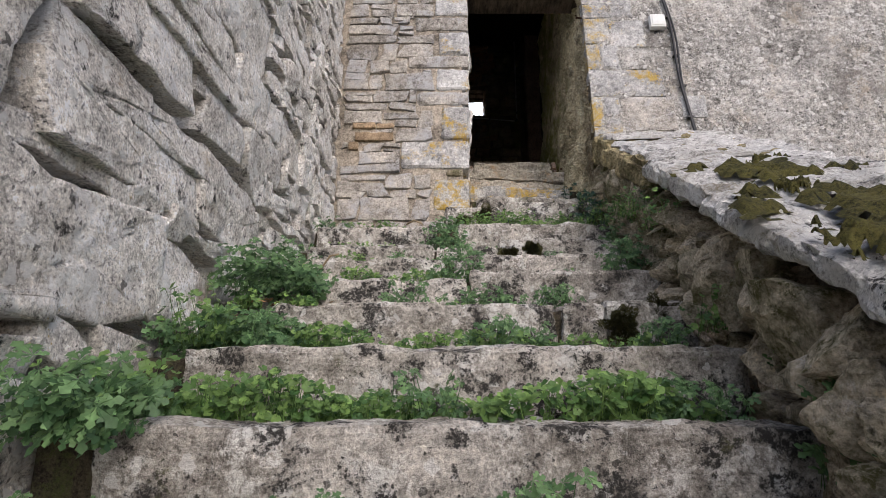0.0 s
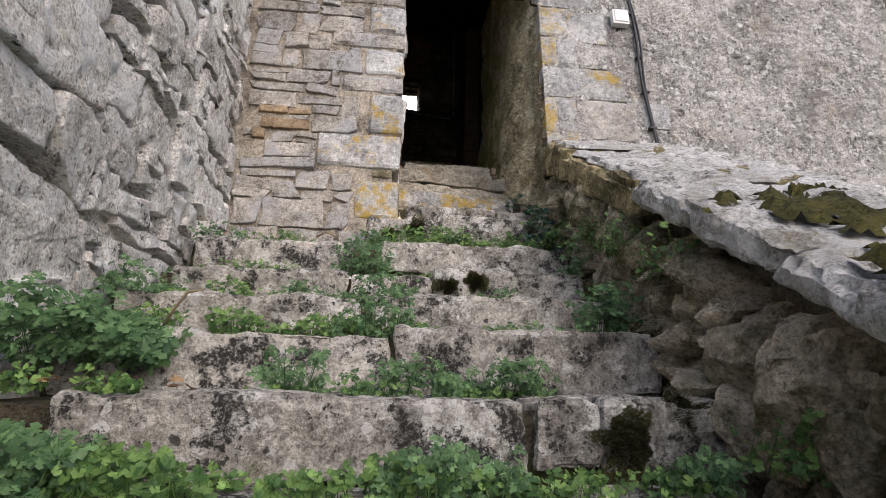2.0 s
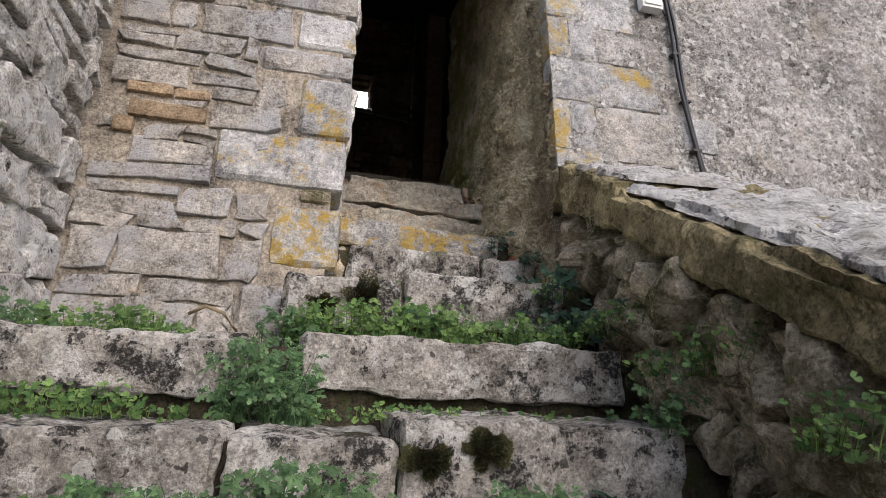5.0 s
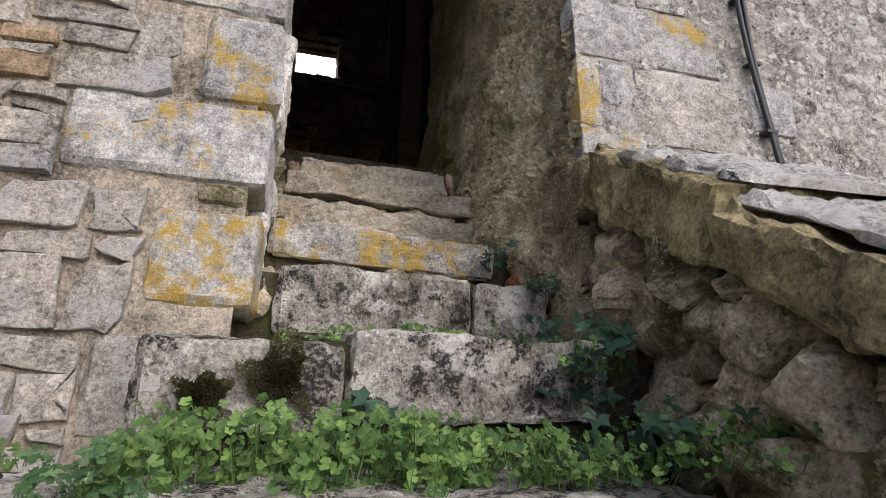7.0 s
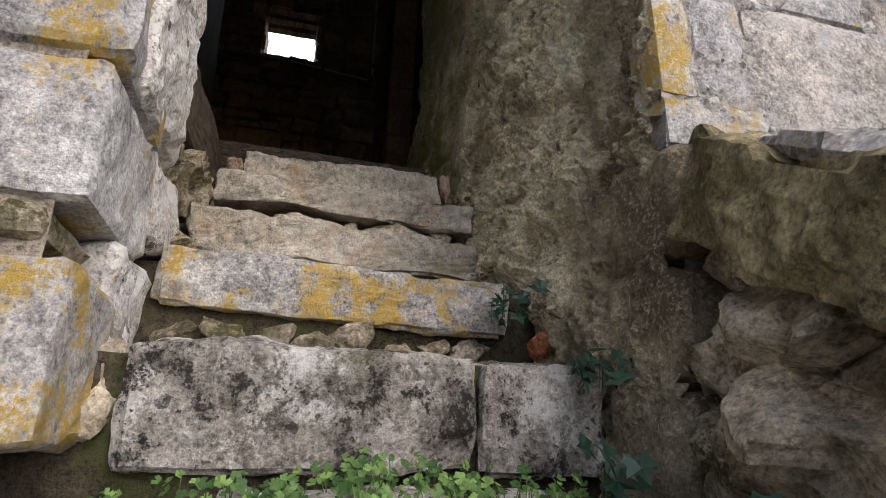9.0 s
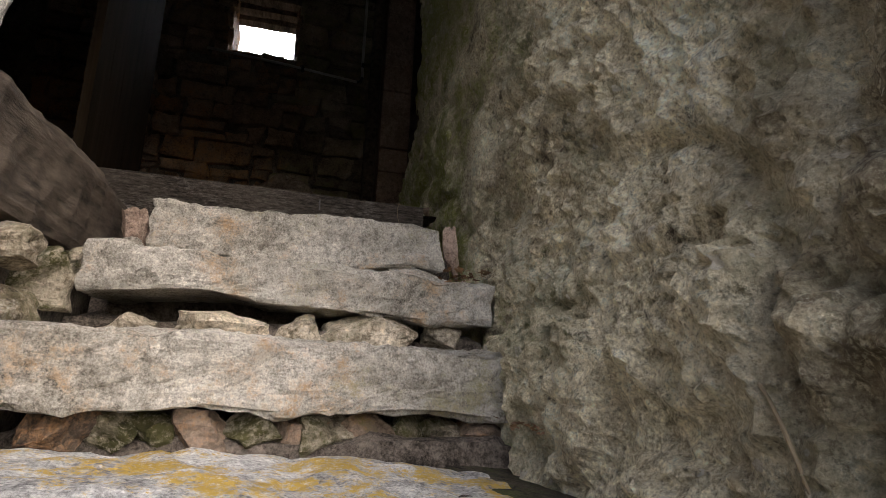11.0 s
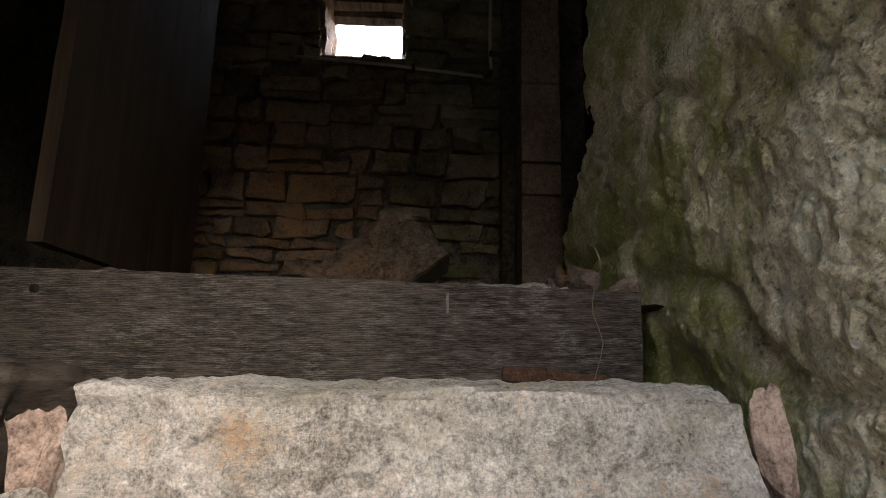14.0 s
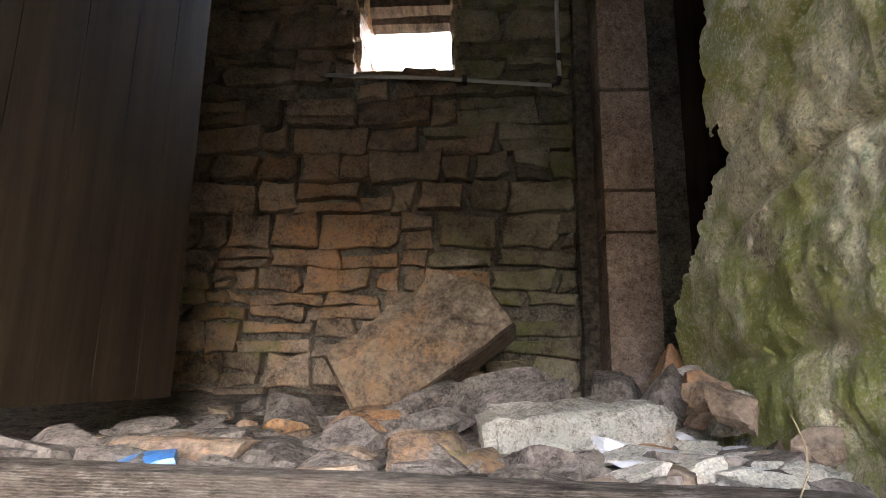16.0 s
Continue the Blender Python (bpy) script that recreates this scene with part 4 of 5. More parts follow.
# ---- moss ----
def moss(name, centre, size, seed, thr=0.0, tall=0.035, slope=(0, 0)):
    """An uneven cushion of moss over a surface, with ragged edges."""
    n = 34
    verts, faces, idx = [], [], {}
    off = Vector((seed * 3.3, seed, 0))

    def h(a, b):
        r = math.hypot(a, b)
        f = fractal(Vector((a * 2.6, b * 2.6, 0)) + off, 4) * 0.8 + 0.35 - r * 0.75 - thr
        return f

    def vid(i, j):
        if (i, j) not in idx:
            a, b = i / n * 2 - 1, j / n * 2 - 1
            f = h(a, b)
            z = -0.012 + tall * min(1.0, max(0.0, f) * 3.0) ** 0.6 * (0.75 + 0.5 * noise.noise(Vector((a * 16, b * 16, seed))))
            idx[(i, j)] = len(verts)
            x, y = a * size[0], b * size[1]
            verts.append((centre[0] + x, centre[1] + y, centre[2] + z + slope[0] * x + slope[1] * y))
        return idx[(i, j)]
    for i in range(n):
        for j in range(n):
            if h((i + 0.5) / n * 2 - 1, (j + 0.5) / n * 2 - 1) > -0.03:
                faces.append((vid(i, j), vid(i + 1, j), vid(i + 1, j + 1), vid(i, j + 1)))
    return mesh_of(name, verts, faces, M_MOSS, True)


for i, (x, y, sx, sy, thr) in enumerate([(1.36, 2.45, 0.4, 0.34, -0.02), (1.2, 1.6, 0.42, 0.45, -0.05), (1.3, 1.05, 0.3, 0.3, -0.02), (0.95, 1.3, 0.14, 0.18, 0.0), (1.55, 2.75, 0.12, 0.12, 0.1), (1.22, 2.0, 0.1, 0.1, 0.05)]):
    zz = cop_z(y) + 0.03 + 0.05 * (x - cop_x(y) - 0.46)
    tagged(new("moss_patch", moss("moss_patch", (x, y, zz), (sx, sy), i + 1, thr, 0.055, (0.05, 0.526))), "olive green moss cushion on the pale coping slab", "moss", "moss on the coping")
for i, (x, y, z, sx, sz) in enumerate([(0.33, 5.0, 3.06, 0.1, 0.09), (0.14, 5.0, 3.01, 0.08, 0.05), (0.72, 2.51, 1.8, 0.1, 0.09), (0.57, 3.98, 2.5, 0.06, 0.06), (0.42, 3.98, 2.47, 0.07, 0.05), (0.9, 2.55, 1.85, 0.12, 0.12)]):
    mr, mv, mf = random.Random(300 + i), [], []
    for _ in range(5000):
        t = mr.uniform(0, 2 * math.pi)
        r = mr.random() ** 0.6 * (0.85 + 0.9 * noise.noise(Vector((math.cos(t) * 1.6, math.sin(t) * 1.6, i * 3.1))))
        p = Vector((x + sx * r * math.cos(t), y - 0.01, z + sz * r * math.sin(t)))
        q = p + Vector((mr.uniform(-0.01, 0.01), -0.004 - 0.045 * (1 - r) * mr.random(), mr.uniform(-0.008, 0.012)))
        side = Vector((mr.uniform(-1, 1), 0, mr.uniform(-1, 1))).normalized() * 0.0025
        b = len(mv)
        mv += [p - side, p + side, q]
        mf.append((b, b + 1, b + 2))
    tagged(new("moss_tuft", mesh_of("moss_tuft", mv, mf, M_TUFT)), "dark brownish moss tuft on the face of a step", "moss", "moss on the steps", "stuff")


# ---- plants ----
def leaf_outline(kind, rng):
    if kind == "round":
        return [(math.sin(t) * (1 + 0.13 * math.cos(5 * t)), -math.cos(t) * (1 + 0.13 * math.cos(5 * t)) + 0.5) for t in [0.35 + (2 * math.pi - 0.7) * k / 14 for k in range(15)]]
    if kind == "ivy":
        r = [0.35, 0.8, 0.62, 1.0, 0.62, 1.25, 0.62, 1.0, 0.62, 0.8, 0.35]
        return [(math.sin(t) * q, -math.cos(t) * q + 0.35) for q, t in zip(r, [0.45 + (2 * math.pi - 0.9) * k / 10 for k in range(11)])]
    return []


def add_leaf(verts, faces, kind, at, normal, ahead, size, rng):
    n = normal.normalized()
    f = (ahead - n * ahead.dot(n)).normalized()
    s = f.cross(n)
    if kind in ("round", "ivy"):
        out = leaf_outline(kind, rng)
        b = len(verts)
        verts.append(at + f * 0.3 * size - n * 0.05 * size)
        fold = rng.uniform(0.0, 0.18)
        for x, y in out:
            verts.append(at + (s * x + f * y) * size * 0.5 + n * size * (fold * abs(x) * 0.4 + rng.uniform(-0.05, 0.05)))
        for k in range(1, len(out)):
            faces.append((b, b + k, b + k + 1))
        return
    # a deeply divided leaf: five lobes, each with side teeth
    for a in (-1.75, -0.95, 0.0, 0.95, 1.75):
        a += rng.uniform(-0.15, 0.15)
        d = f * math.cos(a) + s * math.sin(a)
        w = n.cross(d)
        ln = size * (1.0 - 0.22 * abs(a)) * rng.uniform(0.85, 1.1)
        droop = -n * ln * rng.uniform(0.05, 0.3)
        root = at + f * size * 0.35
        b = len(verts)
        verts += [root, root + d * ln * 0.35 + w * ln * 0.10, root + d * ln * 0.5 + w * ln * 0.34, root + d * ln * 0.62 + w * ln * 0.12 + droop * 0.4, root + d * ln * 0.8 + w * ln * 0.24 + droop * 0.6, root + d * ln + droop,
                  root + d * ln * 0.8 - w * ln * 0.24 + droop * 0.6, root + d * ln * 0.62 - w * ln * 0.12 + droop * 0.4, root + d * ln * 0.5 - w * ln * 0.34, root + d * ln * 0.35 - w * ln * 0.10]
        faces += [(b, b + 1, b + 3, b + 7), (b, b + 7, b + 9), (b + 1, b + 2, b + 3), (b + 3, b + 4, b + 5), (b + 3, b + 5, b + 7), (b + 5, b + 6, b + 7), (b + 7, b + 8, b + 9)]


def clump(kind, box, height, count, size, seed, lean=(0, -0.35), bare=0.17):
    """Leaves on thin stems over the ground box (x0, x1, y0, y1, z). Returns the leaf mesh and the stem mesh."""
    rng = random.Random(seed)
    x0, x1, y0, y1, z = box
    verts, faces, sv, sf = [], [], [], []
    for _ in range(count):
        x, y = rng.uniform(x0, x1), rng.uniform(y0, y1)
        dense = noise.noise(Vector((x * 7.0 + seed, y * 7.0, 0)))
        if dense < bare - 0.25:
            continue
        edge = min(1.0, 2.2 * min(x - x0, x1 - x) / (x1 - x0) + 0.45)
        h = height * 0.9 * rng.uniform(0.03, 1.0) * edge * (1 + 0.5 * dense)
        base = Vector((x, y, z))
        tip = base + Vector((rng.uniform(-0.4, 0.4) * h + lean[0] * h, rng.uniform(-0.4, 0.3) * h + lean[1] * h, h))
        nrm = Vector((rng.uniform(-0.6, 0.6), rng.uniform(-1.0, -0.1), rng.uniform(0.25, 1.0)))
        ahead = Vector((rng.uniform(-1, 1), rng.uniform(-1, 0.2), rng.uniform(-0.5, 0.2)))
        add_leaf(verts, faces, kind, tip, nrm, ahead, size * rng.uniform(0.55, 1.15), rng)
        if rng.random() > 0.4:
            continue
        b = len(sv)
        w = 0.0014
        sv += [base + Vector((-w, 0, 0)), base + Vector((w, 0, 0)), tip + Vector((w * 0.6, 0, 0)), tip + Vector((-w * 0.6, 0, 0))]
        sf.append((b, b + 1, b + 2, b + 3))
    return verts, faces, sv, sf


LEAVES = {"round": (M_LEAF, "weed_clump", "low clump of bright green round leaves on the step"),
          "fern": (M_FERN, "wild_herb", "bushy green herb with divided leaves on the step"),
          "ivy": (M_IVY, "ivy", "dark glossy ivy leaves in the joint of the stones")}


def plant(kind, box, height, count, size, seed, **kw):
    m, name, label = LEAVES[kind]
    v, f, sv, sf = clump(kind, box, height, count, size, seed, **kw)
    if not f:
        return
    ob = thing(name, label, "plant", name + "s on the stairs", at=((box[0] + box[1]) / 2, (box[2] + box[3]) / 2, box[4]))
    # four sprigs side by side, each with its leaves and stalks
    sides = 4
    for q in range(sides):
        lo, hi = box[0] + (box[1] - box[0]) * q / sides, box[0] + (box[1] - box[0]) * (q + 1) / sides
        pv, pf = [], []
        for src, fs in ((v, f),):
            seen = {}
            for face in fs:
                x = src[face[0]].x
                if (x >= lo or q == 0) and (x < hi or q == sides - 1):
                    ids = []
                    for t in face:
                        if t not in seen:
                            seen[t] = len(pv)
                            pv.append(src[t])
                        ids.append(seen[t])
                    pf.append(tuple(ids))
        if pf:
            tagged(part("sprig", mesh_of("sprig", pv, pf, m), ob), kind="stuff")
    if sf:
        tagged(part("stalk", mesh_of("stalk", sv, sf, m), ob), kind="stuff")


seed = 0
for kind, x0, x1, y0, y1, z, h, n, size in [
        # tread by tread, from the foot upwards
        ("round", -0.85, -0.25, 1.70, 1.96, 1.44, 0.12, 330, 0.05), ("round", -0.3, 0.15, 1.74, 1.96, 1.44, 0.09, 200, 0.042), ("round", 0.1, 0.72, 1.70, 1.96, 1.44, 0.13, 300, 0.055),
        ("fern", -0.3, 0.1, 1.75, 1.95, 1.44, 0.15, 30, 0.06), ("fern", 0.55, 0.85, 1.72, 1.9, 1.44, 0.13, 50, 0.055), ("fern", 0.08, 0.35, 1.35, 1.5, 1.2, 0.16, 26, 0.07), ("fern", -0.45, -0.2, 1.35, 1.5, 1.19, 0.14, 16, 0.06),
        ("round", -0.85, -0.25, 2.22, 2.48, 1.68, 0.1, 280, 0.045), ("round", -0.2, 0.4, 2.24, 2.48, 1.68, 0.08, 230, 0.042), ("round", 0.4, 0.85, 2.26, 2.48, 1.68, 0.07, 120, 0.04),
        ("fern", 0.05, 0.4, 2.25, 2.45, 1.68, 0.13, 60, 0.055), ("fern", 0.7, 0.9, 2.25, 2.4, 1.69, 0.12, 40, 0.05),
        ("fern", -0.3, 0.0, 2.75, 2.97, 1.91, 0.14, 80, 0.05), ("fern", 0.05, 0.3, 2.75, 2.97, 1.91, 0.13, 70, 0.05), ("fern", 0.35, 0.62, 2.76, 2.97, 1.92, 0.12, 70, 0.05), ("round", -0.35, 0.6, 2.75, 2.97, 1.9, 0.05, 120, 0.036),
        ("round", -0.95, -0.3, 3.22, 3.43, 2.11, 0.11, 260, 0.042), ("round", -0.3, 0.35, 3.22, 3.43, 2.12, 0.1, 240, 0.042), ("round", 0.35, 0.85, 3.24, 3.43, 2.13, 0.07, 120, 0.038), ("fern", -0.12, 0.2, 3.2, 3.4, 2.12, 0.17, 100, 0.055), ("fern", 0.55, 0.8, 3.25, 3.42, 2.13, 0.09, 30, 0.045),
        ("round", -0.95, -0.35, 3.72, 3.96, 2.32, 0.1, 220, 0.04), ("fern", -0.4, -0.1, 3.74, 3.95, 2.32, 0.13, 80, 0.05), ("fern", -0.1, 0.3, 3.74, 3.95, 2.33, 0.14, 110, 0.05), ("fern", 0.5, 0.8, 3.76, 3.95, 2.34, 0.1, 60, 0.045), ("round", 0.0, 1.0, 3.72, 3.96, 2.33, 0.06, 190, 0.036),
        ("fern", -0.18, 0.12, 4.2, 4.5, 2.54, 0.26, 130, 0.06), ("round", -0.95, -0.25, 4.22, 4.46, 2.54, 0.09, 180, 0.038), ("round", 0.1, 1.0, 4.24, 4.46, 2.56, 0.05, 150, 0.034),
        ("round", 0.0, 0.4, 4.6, 4.98, 2.83, 0.17, 330, 0.045), ("round", 0.35, 0.75, 4.6, 4.98, 2.83, 0.17, 330, 0.045), ("round", 0.7, 1.05, 4.62, 4.98, 2.84, 0.12, 200, 0.042), ("round", -0.85, -0.3, 4.6, 5.3, 2.8, 0.1, 260, 0.045), ("fern", -0.1, 0.15, 4.55, 4.7, 2.8, 0.14, 50, 0.055),
        ("round", 0.3, 0.65, 5.42, 5.68, 3.18, 0.06, 70, 0.036), ("round", 0.6, 1.0, 5.42, 5.68, 3.19, 0.07, 90, 0.036), ("round", 0.95, 1.3, 5.42, 5.68, 3.19, 0.07, 60, 0.036),
        # bushes against the tall wall
        ("fern", -1.08, -0.62, 2.65, 3.3, 2.0, 0.19, 300, 0.08), ("fern", -1.05, -0.55, 2.05, 2.6, 1.68, 0.15, 240, 0.075), ("round", -1.05, -0.75, 2.0, 2.5, 1.7, 0.2, 110, 0.05), ("fern", -1.08, -0.75, 1.35, 1.95, 1.42, 0.17, 200, 0.085),
        ("fern", -1.0, -0.72, 1.0, 1.5, 1.1, 0.22, 130, 0.07), ("round", -1.05, -0.8, 1.5, 1.95, 1.42, 0.2, 140, 0.055), ("fern", -1.06, -0.85, 3.4, 4.2, 2.3, 0.16, 110, 0.06), ("fern", -1.05, -0.75, 4.5, 5.35, 2.8, 0.13, 130, 0.055),
        ("round", -0.95, -0.6, 2.55, 2.75, 1.9, 0.08, 90, 0.042),
        # along the parapet
        ("fern", 0.88, 1.05, 1.2, 1.55, 1.3, 0.24, 90, 0.07), ("fern", 0.86, 1.06, 3.1, 3.4, 2.15, 0.22, 90, 0.06), ("fern", 1.1, 1.25, 3.95, 4.3, 2.55, 0.22, 80, 0.05), ("round", 0.9, 1.1, 2.05, 2.4, 1.75, 0.16, 80, 0.042),
        ("round", 0.98, 1.16, 2.75, 3.1, 2.35, 0.16, 70, 0.042), ("round", 1.0, 1.18, 3.2, 3.55, 2.55, 0.14, 60, 0.038), ("round", 1.1, 1.28, 3.7, 4.05, 2.75, 0.13, 60, 0.036), ("round", 1.12, 1.3, 4.4, 4.8, 2.9, 0.12, 70, 0.036), ("round", 1.08, 1.25, 4.9, 5.2, 3.1, 0.12, 50, 0.036),
        ("round", 1.02, 1.2, 4.55, 4.85, 2.86, 0.1, 70, 0.034), ("round", 0.95, 1.1, 1.6, 1.9, 1.6, 0.12, 40, 0.05),
        ("ivy", 1.05, 1.25, 4.95, 5.15, 3.0, 0.14, 26, 0.09), ("ivy", 1.2, 1.35, 5.3, 5.5, 3.2, 0.12, 18, 0.085), ("ivy", 1.12, 1.3, 4.5, 4.8, 2.92, 0.14, 20, 0.08),
        ("ivy", 1.15, 1.35, 5.05, 5.25, 3.17, 0.1, 22, 0.085), ("ivy", 1.08, 1.3, 4.88, 5.1, 3.1, 0.16, 26, 0.1), ("ivy", 1.0, 1.25, 4.6, 4.85, 2.9, 0.12, 16, 0.1), ("round", 1.12, 1.4, 4.3, 4.6, 2.92, 0.1, 60, 0.04), ("round", 1.1, 1.3, 3.9, 4.2, 2.72, 0.1, 50, 0.04), ("ivy", 0.98, 1.2, 4.72, 4.95, 2.84, 0.08, 14, 0.11), ("ivy", 1.3, 1.42, 5.5, 5.8, 3.42, 0.14, 28, 0.075), ("ivy", 1.22, 1.38, 6.02, 6.25, 3.62, 0.14, 28, 0.075), ("ivy", 0.42, 0.58, 4.93, 5.0, 2.95, 0.1, 5, 0.1), ("ivy", 0.55, 0.95, 4.0, 3.9, 2.36, 0.08, 16, 0.07)]:
    seed += 1
    many, small = {"round": (3.0, 0.64), "fern": (2.3, 0.68), "ivy": (1.0, 1.0)}[kind]
    plant(kind, (x0, x1, y0, y1, z), h, int(n * many), size * small, seed)

# ---- loose stones in the doorway ----
srng = random.Random(77)
def loose(x, y, z, s, m=M_RUBBLE, label="small broken stone wedged under the slab step", group="wedged stones", name="loose_stone"):
    ob = tagged(new(name, boulder(name, s, m, srng.randrange(9999), 9, 0.3, 0.2)), label, "stone", group)
    ob.matrix_basis = pose(x, y, z, srng.uniform(-10, 10), srng.uniform(-10, 10), srng.uniform(-20, 20))
    return ob


for x in [0.32 + 0.105 * k for k in range(11)]:
    s = srng.uniform(0.09, 0.14)
    loose(x, 6.80 + 0.12 * (x - 0.2) + srng.uniform(-0.02, 0.03), 3.81, (s * 1.2, 0.16, 0.12), M_INNER if srng.random() < 0.5 else M_RUBBLE)
for x in [0.3 + 0.13 * k for k in range(8)]:
    loose(x, 6.29 + srng.uniform(-0.02, 0.02), 3.53, (0.15, 0.14, 0.1))
loose(0.62, 6.98, 4.075, (0.26, 0.16, 0.1)), loose(1.08, 7.08, 4.085, (0.3, 0.18, 0.13)), loose(0.86, 7.1, 4.08, (0.14, 0.12, 0.12)), loose(0.4, 7.0, 4.06, (0.14, 0.14, 0.08)), loose(1.3, 7.1, 4.09, (0.13, 0.12, 0.12))
for x in [0.5 + 0.085 * k for k in range(8)]:
    loose(x, 7.39 + srng.uniform(-0.02, 0.02), 4.30, (0.12, 0.1, 0.085), M_INSTEP)
loose(1.27, 7.36, 4.30, (0.27, 0.16, 0.13), M_INSTEP), loose(0.285, 7.36, 4.40, (0.075, 0.09, 0.19), M_PILASTER), loose(0.31, 7.35, 4.33, (0.07, 0.08, 0.1), M_INSTEP), loose(1.395, 7.37, 4.42, (0.06, 0.1, 0.22), M_PILASTER)
for x, y, z, s in [(0.1, 6.3, 3.92, (0.26, 0.3, 0.3)), (0.12, 6.55, 4.05, (0.22, 0.25, 0.2)), (0.14, 6.8, 4.08, (0.2, 0.24, 0.18)), (0.1, 6.45, 4.2, (0.22, 0.22, 0.16)), (0.15, 7.0, 4.18, (0.18, 0.2, 0.16)), (0.16, 6.75, 4.22, (0.16, 0.22, 0.1)),
                   (0.17, 6.45, 3.82, (0.2, 0.2, 0.14)), (0.2, 6.6, 3.84, (0.1, 0.14, 0.07)), (0.13, 7.2, 4.24, (0.16, 0.2, 0.14)), (0.24, 5.8, 3.43, (0.07, 0.08, 0.12)), (0.23, 5.76, 3.33, (0.08, 0.08, 0.11)), (0.08, 6.28, 4.3, (0.24, 0.24, 0.2))]:
    loose(x, y, z, s, M_RUBBLE, "angular limestone rubble stone beside the doorway steps", "doorway rubble", "rubble_stone")
loose(1.40, 6.1, 3.55, (0.09, 0.08, 0.09), M_BRICK, "small reddish stone beside the ivy", "wedged stones")

# ---- the dark room ----
wf = thing("window_1", "small unglazed window opening in the back wall", "window", kind="structure", at=(0.425, 10.2, WZ0))
part("window_sill", rough_box("window_sill", (WX1 - WX0 + 0.06, 0.44, 0.06), M_INNER, 3, 0.06, 0.01, 0.015), wf).matrix_basis = pose(0, 0.05, -0.045)
for k, y in enumerate((10.06, 10.21, 10.36)):
    part("lintel_beam", rough_box("lintel_beam", (WX1 - WX0 + 0.12, 0.12, 0.1), M_BEAM, 11 + k, 0.05, 0.008, 0.02), wf, "worn wooden lintel beam").matrix_basis = pose(0, y - 10.2, WZ1 - WZ0 + 0.06 - 0.022 * k)
for x, m in ((WX0 - 0.02, 0), (WX1 + 0.02, 1)):
    for k in range(3):
        part("reveal_stone", rough_box("reveal_stone", (0.06, 0.45, 0.18), M_INNER, 51 + k + 7 * m, 0.05, 0.015, 0.02), wf).matrix_basis = pose(x - 0.425, 0.05, 0.09 + 0.185 * k, 0, 0, 2 * (-1) ** k)
pipe = thing("conduit_pipe", "thin grey plastic conduit running along the back wall", "pipe", at=(0.6, 9.93, 6.4))
part("pipe", tube("pipe", [(0.0, 9.93, 6.475), (0.6, 9.93, 6.44), (1.2, 9.93, 6.385)], 0.011, M_PIPE), pipe)
part("elbow", tube("elbow", [(1.2, 9.93, 6.385), (1.232, 9.93, 6.395), (1.243, 9.93, 6.43)], 0.015, M_IRON), pipe, "dark elbow joint")
part("pipe", tube("pipe", [(1.243, 9.93, 6.43), (1.238, 9.93, 6.53), (1.232, 9.93, 8.0)], 0.012, M_PIPE), pipe)
for p in ((0.75, 9.93, 6.428), (1.24, 9.93, 6.54)):
    part("clip", slab_box("clip", (p[0] - 0.012, 9.91, p[2] - 0.018), (p[0] + 0.012, 9.96, p[2] + 0.018), M_IRON), pipe)
post = tagged(new("timber_post", rough_box("timber_post", (0.09, 0.1, 3.4), M_BEAM, 17, 0.06, 0.012, 0.02)), "rough dark timber post beside the pilaster", "post")
post.location = (1.345, 9.88, 6.35)
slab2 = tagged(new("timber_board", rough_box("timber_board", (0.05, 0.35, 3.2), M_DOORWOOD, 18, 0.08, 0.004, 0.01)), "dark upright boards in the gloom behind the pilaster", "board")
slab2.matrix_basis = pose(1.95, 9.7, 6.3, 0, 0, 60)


def debris(x, y, s, m=None, z=None, label="broken stone lying on the dirt floor", group="floor rubble", name="rubble_stone"):
    m = m or (M_DEBRIS if srng.random() < 0.8 else M_INNER)
    floor_z = 4.715 + max(0.0, y - 8.6) * 0.06
    ob = tagged(new(name, boulder(name, s, m, srng.randrange(9999), 6, 0.12, 0.0, (0.25, 0.46))), label, "stone", group)
    ob.matrix_basis = pose(x, y, (floor_z if z is None else z) + s[2] * 0.3, srng.uniform(-14, 14), srng.uniform(-14, 14), srng.uniform(-60, 60))


M_DEBRIS = rock("dusty_rubble", (0.065, 0.054, 0.045), (0.2, 0.172, 0.148), [((0.2, 0.14, 0.095), 3.0, 0.6, 0.72, 2)], grain=34, bump=0.9, tint=0.3, grit=0.35)
for x, y, s in [(0.92, 8.8, (0.34, 0.22, 0.2)), (0.98, 9.1, (0.4, 0.3, 0.24)), (0.55, 8.5, (0.22, 0.18, 0.13)), (0.3, 8.15, (0.26, 0.14, 0.09)), (0.72, 8.75, (0.3, 0.2, 0.14)), (0.2, 8.45, (0.26, 0.16, 0.1)),
                (0.0, 8.55, (0.28, 0.2, 0.11)), (0.5, 8.85, (0.3, 0.22, 0.1)), (1.3, 9.2, (0.3, 0.25, 0.25)), (1.2, 8.95, (0.24, 0.2, 0.16)), (0.25, 9.0, (0.26, 0.2, 0.12)), (0.62, 9.0, (0.34, 0.24, 0.16)), (0.45, 9.3, (0.3, 0.25, 0.16)), (0.05, 8.25, (0.2, 0.14, 0.08)), (1.38, 8.8, (0.16, 0.2, 0.3)), (1.42, 8.95, (0.14, 0.16, 0.36)), (0.42, 8.2, (0.16, 0.12, 0.1)), (0.75, 8.3, (0.16, 0.12, 0.09))]:
    debris(x, y, s)
